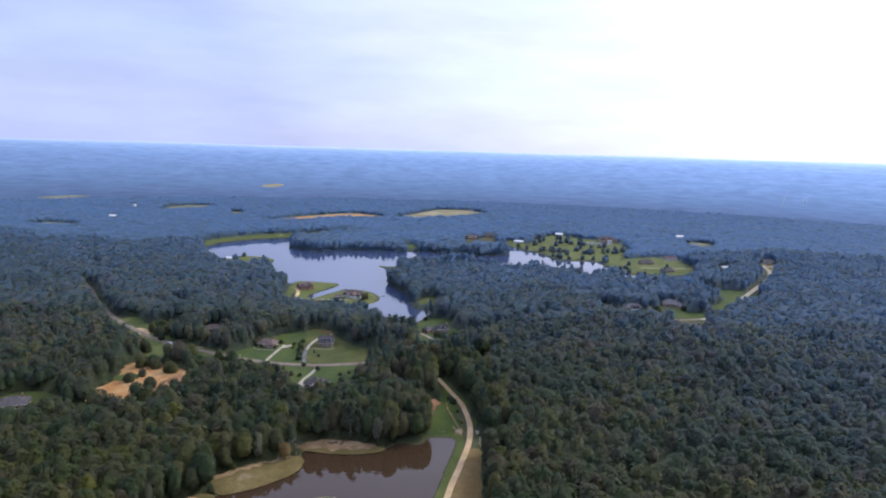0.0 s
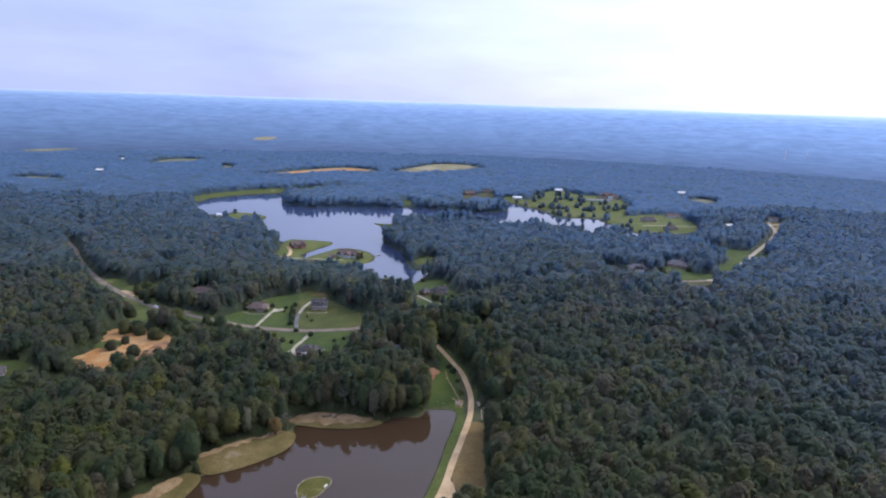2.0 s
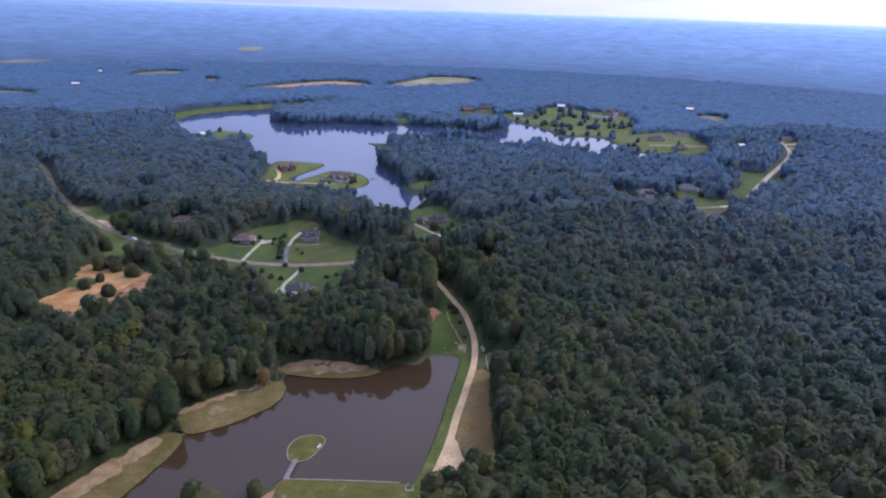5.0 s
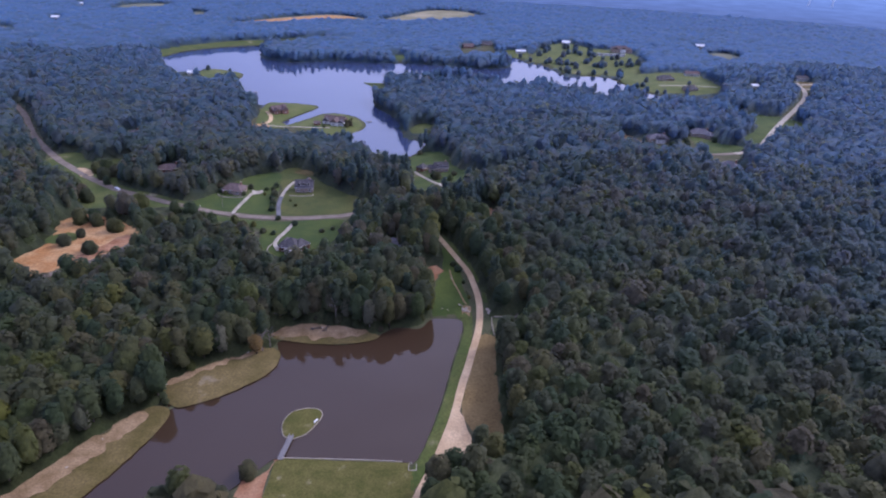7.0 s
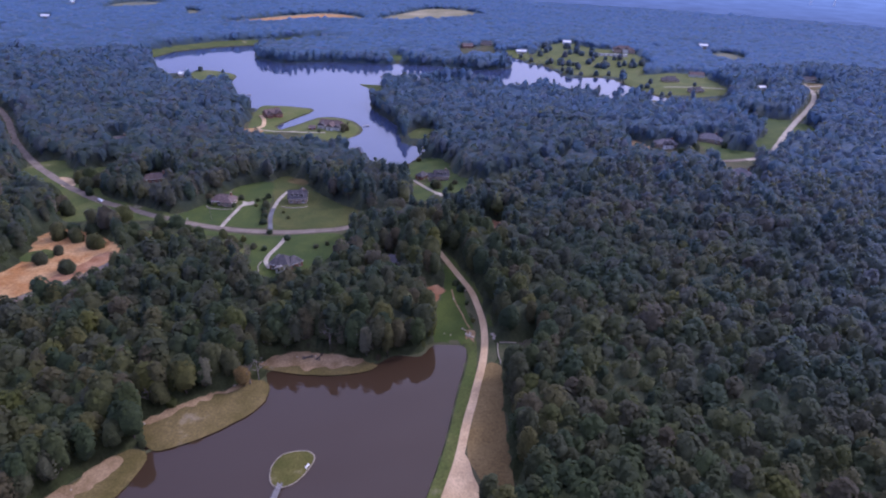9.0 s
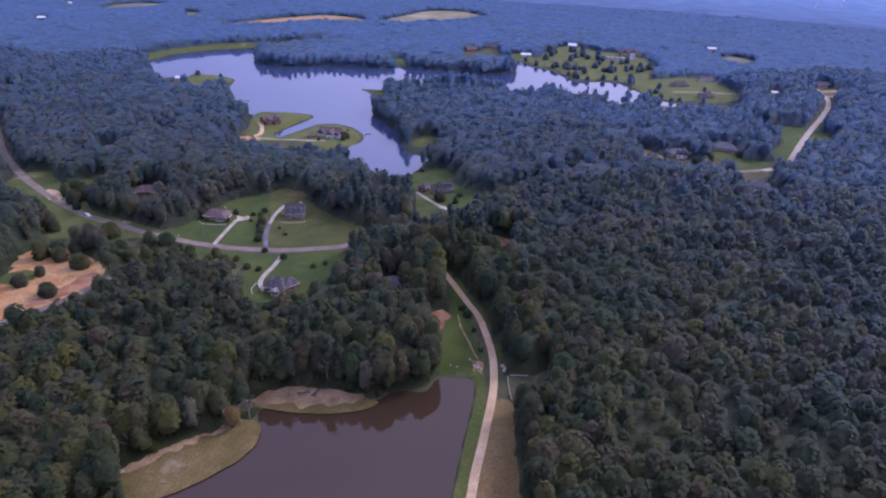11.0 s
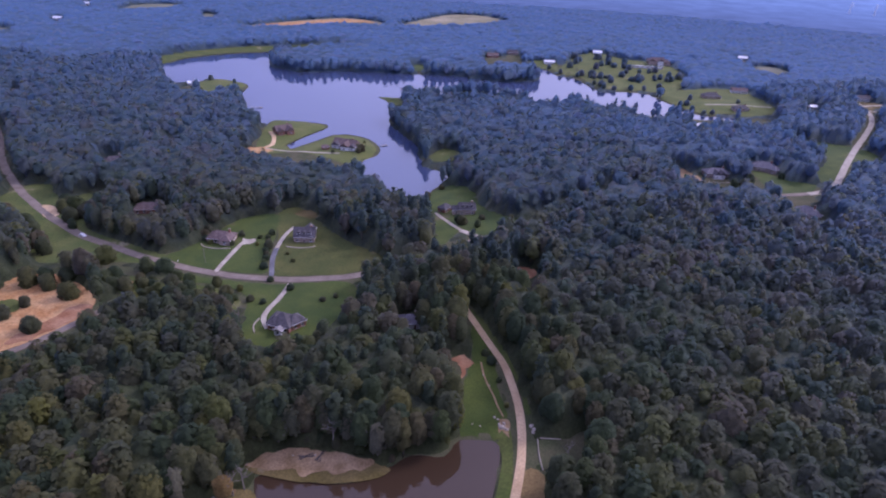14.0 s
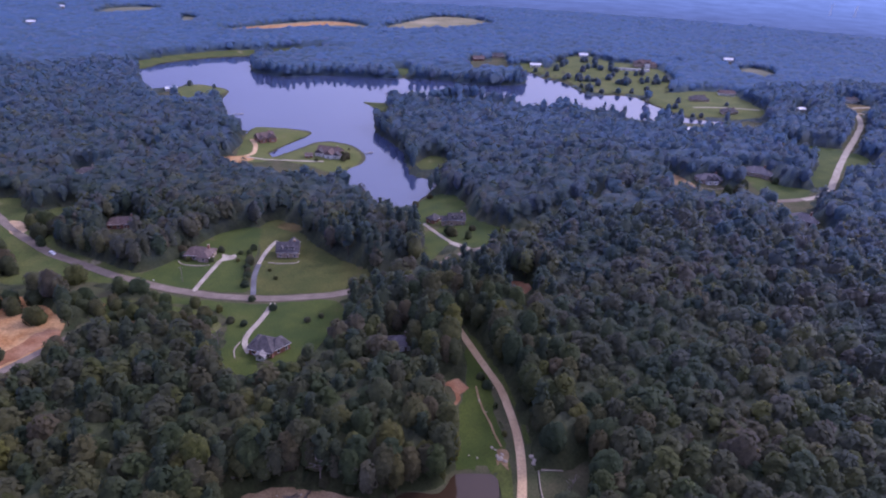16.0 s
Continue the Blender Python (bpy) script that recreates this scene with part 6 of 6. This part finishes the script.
log_pile(-55, 297.5, 0.3, 1)
log_pile(-50, 298, 1.2, 2)


# ---- low stone walls of the ruined yard beside the track ----
yard = thing("yard_wall", Matrix.Translation((0, 0, 0)), "low broken pale stone wall beside the track", "stone wall", kind="structure")
for k, pts in enumerate(([(31, 312), (30.5, 303), (31, 296)], [(32, 312.5), (40, 312.2)], [(34, 326), (44, 326.5), (54, 327)])):
    line = curve_through(pts, 0.9, False)
    stone_row(yard, line, 0.6, float(land(np.array([line[0][0]]), np.array([line[0][1]]))[0]) + 0.3, 20 + k)


# ---- lake docks ----
def dock(x, y, turn, length, head):
    ob = thing("dock", Matrix.Translation((x, y, LAKE_LEVEL)) @ Matrix.Rotation(radians(turn), 4, "Z"), "pale plank dock standing in the lake", "dock", "docks")
    for k in range(int(length / 0.5)):
        part("plank", boxed(-0.8, 0.8, k * 0.5, k * 0.5 + 0.46, 0.6, 0.68), M["wood"], ob)
    part("platform", boxed(-head / 2, head / 2, length, length + 3, 0.6, 0.68), M["wood"], ob)
    for px, py in ((-0.7, 0.4), (0.7, 0.4), (-head / 2 + 0.2, length + 0.3), (head / 2 - 0.2, length + 0.3), (-head / 2 + 0.2, length + 2.7), (head / 2 - 0.2, length + 2.7)):
        part("pile", rod(bmesh.new(), (px, py, -3), (px, py, 0.599), 0.12, 0.12, 6), M["wood"], ob)
    return ob


dock(3, 622, 80, 9, 5)
dock(1, 612, 95, 7, 3)
dock(-219, 800, -70, 9, 4)
dock(-68, 687, -60, 4, 3)


# ---- car, mailbox, poles, pylons, garden walls ----
def car(x, y, turn):
    ob = thing("car", Matrix.Translation(at(x, y, 0.22)) @ Matrix.Rotation(radians(turn), 4, "Z"), "white estate car on the road", "car")
    bm = bmesh.new()
    profile = [(-2.3, 0.35), (-2.3, 0.85), (-2.15, 1.0), (-1.9, 1.5), (0.5, 1.52), (1.15, 1.02), (2.15, 0.9), (2.3, 0.7), (2.3, 0.35)]
    sides = [[bm.verts.new((px, s * (0.88 - max(0, pz - 1.0) * 0.3), pz)) for px, pz in profile] for s in (-1, 1)]
    bm.faces.new(sides[0])
    bm.faces.new(sides[1][::-1])
    for i in range(len(profile)):
        j = (i + 1) % len(profile)
        bm.faces.new((sides[0][j], sides[0][i], sides[1][i], sides[1][j]))
    body = part("body", bm, M["white_paint"], ob)
    part("windscreen", moved(boxed(-0.62, 0.62, -0.3, 0.3, -0.01, 0.01), Matrix.Translation((0.86, 0, 1.3)) @ Matrix.Rotation(radians(-37.5), 4, "Y") @ Matrix.Rotation(radians(90), 4, "Z")), M["glass"], body)
    for s in (-1, 1):
        part("side_window", boxed(-1.75, 0.45, s * 0.80 - 0.02, s * 0.80 + 0.02, 1.06, 1.4), M["glass"], body)
        part("headlight", boxed(2.26, 2.32, s * 0.65 - 0.18, s * 0.65 + 0.18, 0.66, 0.78), M["trim"], body)
        for px in (-1.4, 1.4):
            wheel = part("wheel", rod(bmesh.new(), (px, s * 0.7, 0.33), (px, s * 0.92, 0.33), 0.33, 0.33, 14), M["rubber"], ob)
            part("rim", rod(bmesh.new(), (px, s * 0.921, 0.33), (px, s * 0.94, 0.33), 0.2, 0.19, 10), M["steel"], wheel)


car(-219, 458.5, -32)


def utility_pole(x, y, h=9.0, turn=20):
    ob = thing("utility_pole", Matrix.Translation(at(x, y)) @ Matrix.Rotation(radians(turn), 4, "Z"), "weathered wooden utility pole beside the road", "pole", "utility poles")
    part("pole", rod(bmesh.new(), (0, 0, -0.6), (0, 0, h), 0.16, 0.11, 8), M["deadwood"], ob)
    part("crossarm", boxed(-1.1, 1.1, -0.06, 0.06, h - 0.8, h - 0.66), M["wood"], ob)
    for s in (-0.95, 0, 0.95):
        part("insulator", rod(bmesh.new(), (s, 0, h - 0.659), (s, 0, h - 0.5), 0.06, 0.04, 6), M["trim"], ob)


utility_pole(-139, 434)
mail = thing("mailbox", Matrix.Translation(at(-153, 431.5)), "white mailbox on a post by the road", "mailbox")
part("post", boxed(-0.06, 0.06, -0.06, 0.06, -0.3, 1.0), M["wood"], mail)
part("box", moved(rod(bmesh.new(), (0, -0.3, 1.12), (0, 0.3, 1.12), 0.17, 0.17, 10), Matrix.Identity(4)), M["trim"], mail)


def garden_wall(pts, label="low pale garden wall in front of the house"):
    ob = thing("garden_wall", Matrix.Translation((0, 0, 0)), label, "wall", "garden walls")
    line = curve_through(pts, 2.0, False)
    for a, b in zip(line[:-1], line[1:]):
        d = Vector((b[0] - a[0], b[1] - a[1], 0))
        o = part("block", boxed(-d.length / 2, d.length / 2, -0.25, 0.25, -0.4, 0.55), M["concrete"], ob)
        o.matrix_basis = Matrix.Translation(at((a[0] + b[0]) / 2, (a[1] + b[1]) / 2)) @ Matrix.Rotation(math.atan2(d.y, d.x), 4, "Z")


garden_wall([(-149, 456), (-146, 452.5), (-138, 451.5), (-131, 453)])
garden_wall([(-100, 458), (-92, 457), (-84, 459), (-83.5, 461)])
garden_wall([(-94, 370), (-96, 376), (-95, 382)], "pale curved garden wall beside the house")
garden_wall([(268, 1124), (285, 1121), (305, 1120), (316, 1122)], "long pale terrace wall below the large house")
garden_wall([(204, 606), (212, 604), (222, 606)])


def pylon(x, y, h):
    """A pale steel lattice pylon: four legs, braces, three crossarms."""
    ob = thing("pylon", Matrix.Translation(at(x, y)), "pale steel lattice power pylon in the far woods", "pylon", "pylons")
    def corner(k, z):
        r = 3.6 * (1 - 0.82 * min(z / (h * 0.75), 1.0))
        return Vector((r * (1, -1, -1, 1)[k], r * (1, 1, -1, -1)[k], z))
    for k in range(4):
        bm = rod(bmesh.new(), corner(k, -1), corner(k, h * 0.75), 0.34, 0.28, 5)
        rod(bm, corner(k, h * 0.75), (0, 0, h), 0.28, 0.2, 5)
        part("leg", bm, M["steel"], ob)
        zs = [h * 0.75 * q / 6 for q in range(7)]
        bm = bmesh.new()
        for z0, z1 in zip(zs[:-1], zs[1:]):
            rod(bm, corner(k, z0), corner((k + 1) % 4, z1), 0.16, 0.16, 4)
            rod(bm, corner((k + 1) % 4, z0), corner(k, z1), 0.16, 0.16, 4)
        part("bracing", bm, M["steel"], ob)
    for z, w in ((h * 0.68, 8), (h * 0.8, 7), (h * 0.91, 5.5)):
        bm = rod(bmesh.new(), (-w, 0, z), (w, 0, z), 0.22, 0.22, 5)
        rod(bm, (-w, 0, z), (0, 0, z + 2.6), 0.16, 0.16, 4)
        rod(bm, (w, 0, z), (0, 0, z + 2.6), 0.16, 0.16, 4)
        part("crossarm", bm, M["steel"], ob)


pylon(1180, 2130, 46)
pylon(1240, 2105, 44)


def terrace(x, y, yaw, w):
    """A long pale retaining wall with a coping and a row of piers, below the large house."""
    ob = thing("terrace_wall", Matrix.Translation(at(x, y)) @ Matrix.Rotation(radians(yaw), 4, "Z"), "long pale stone terrace wall below the large house", "wall")
    part("wall", boxed(-w / 2, w / 2, -0.4, 0.4, -1.5, 3.4), M["siding"], ob)
    part("coping", boxed(-w / 2 - 0.3, w / 2 + 0.3, -0.7, 0.7, 3.41, 3.75), M["trim"], ob)
    for i in range(7):
        u = -w / 2 + 1 + i * (w - 2) / 6
        part("pier", boxed(u - 0.6, u + 0.6, -0.8, -0.41, -1.5, 3.4), M["tanbrick"], ob)


terrace(296, 1112, -6, 46)
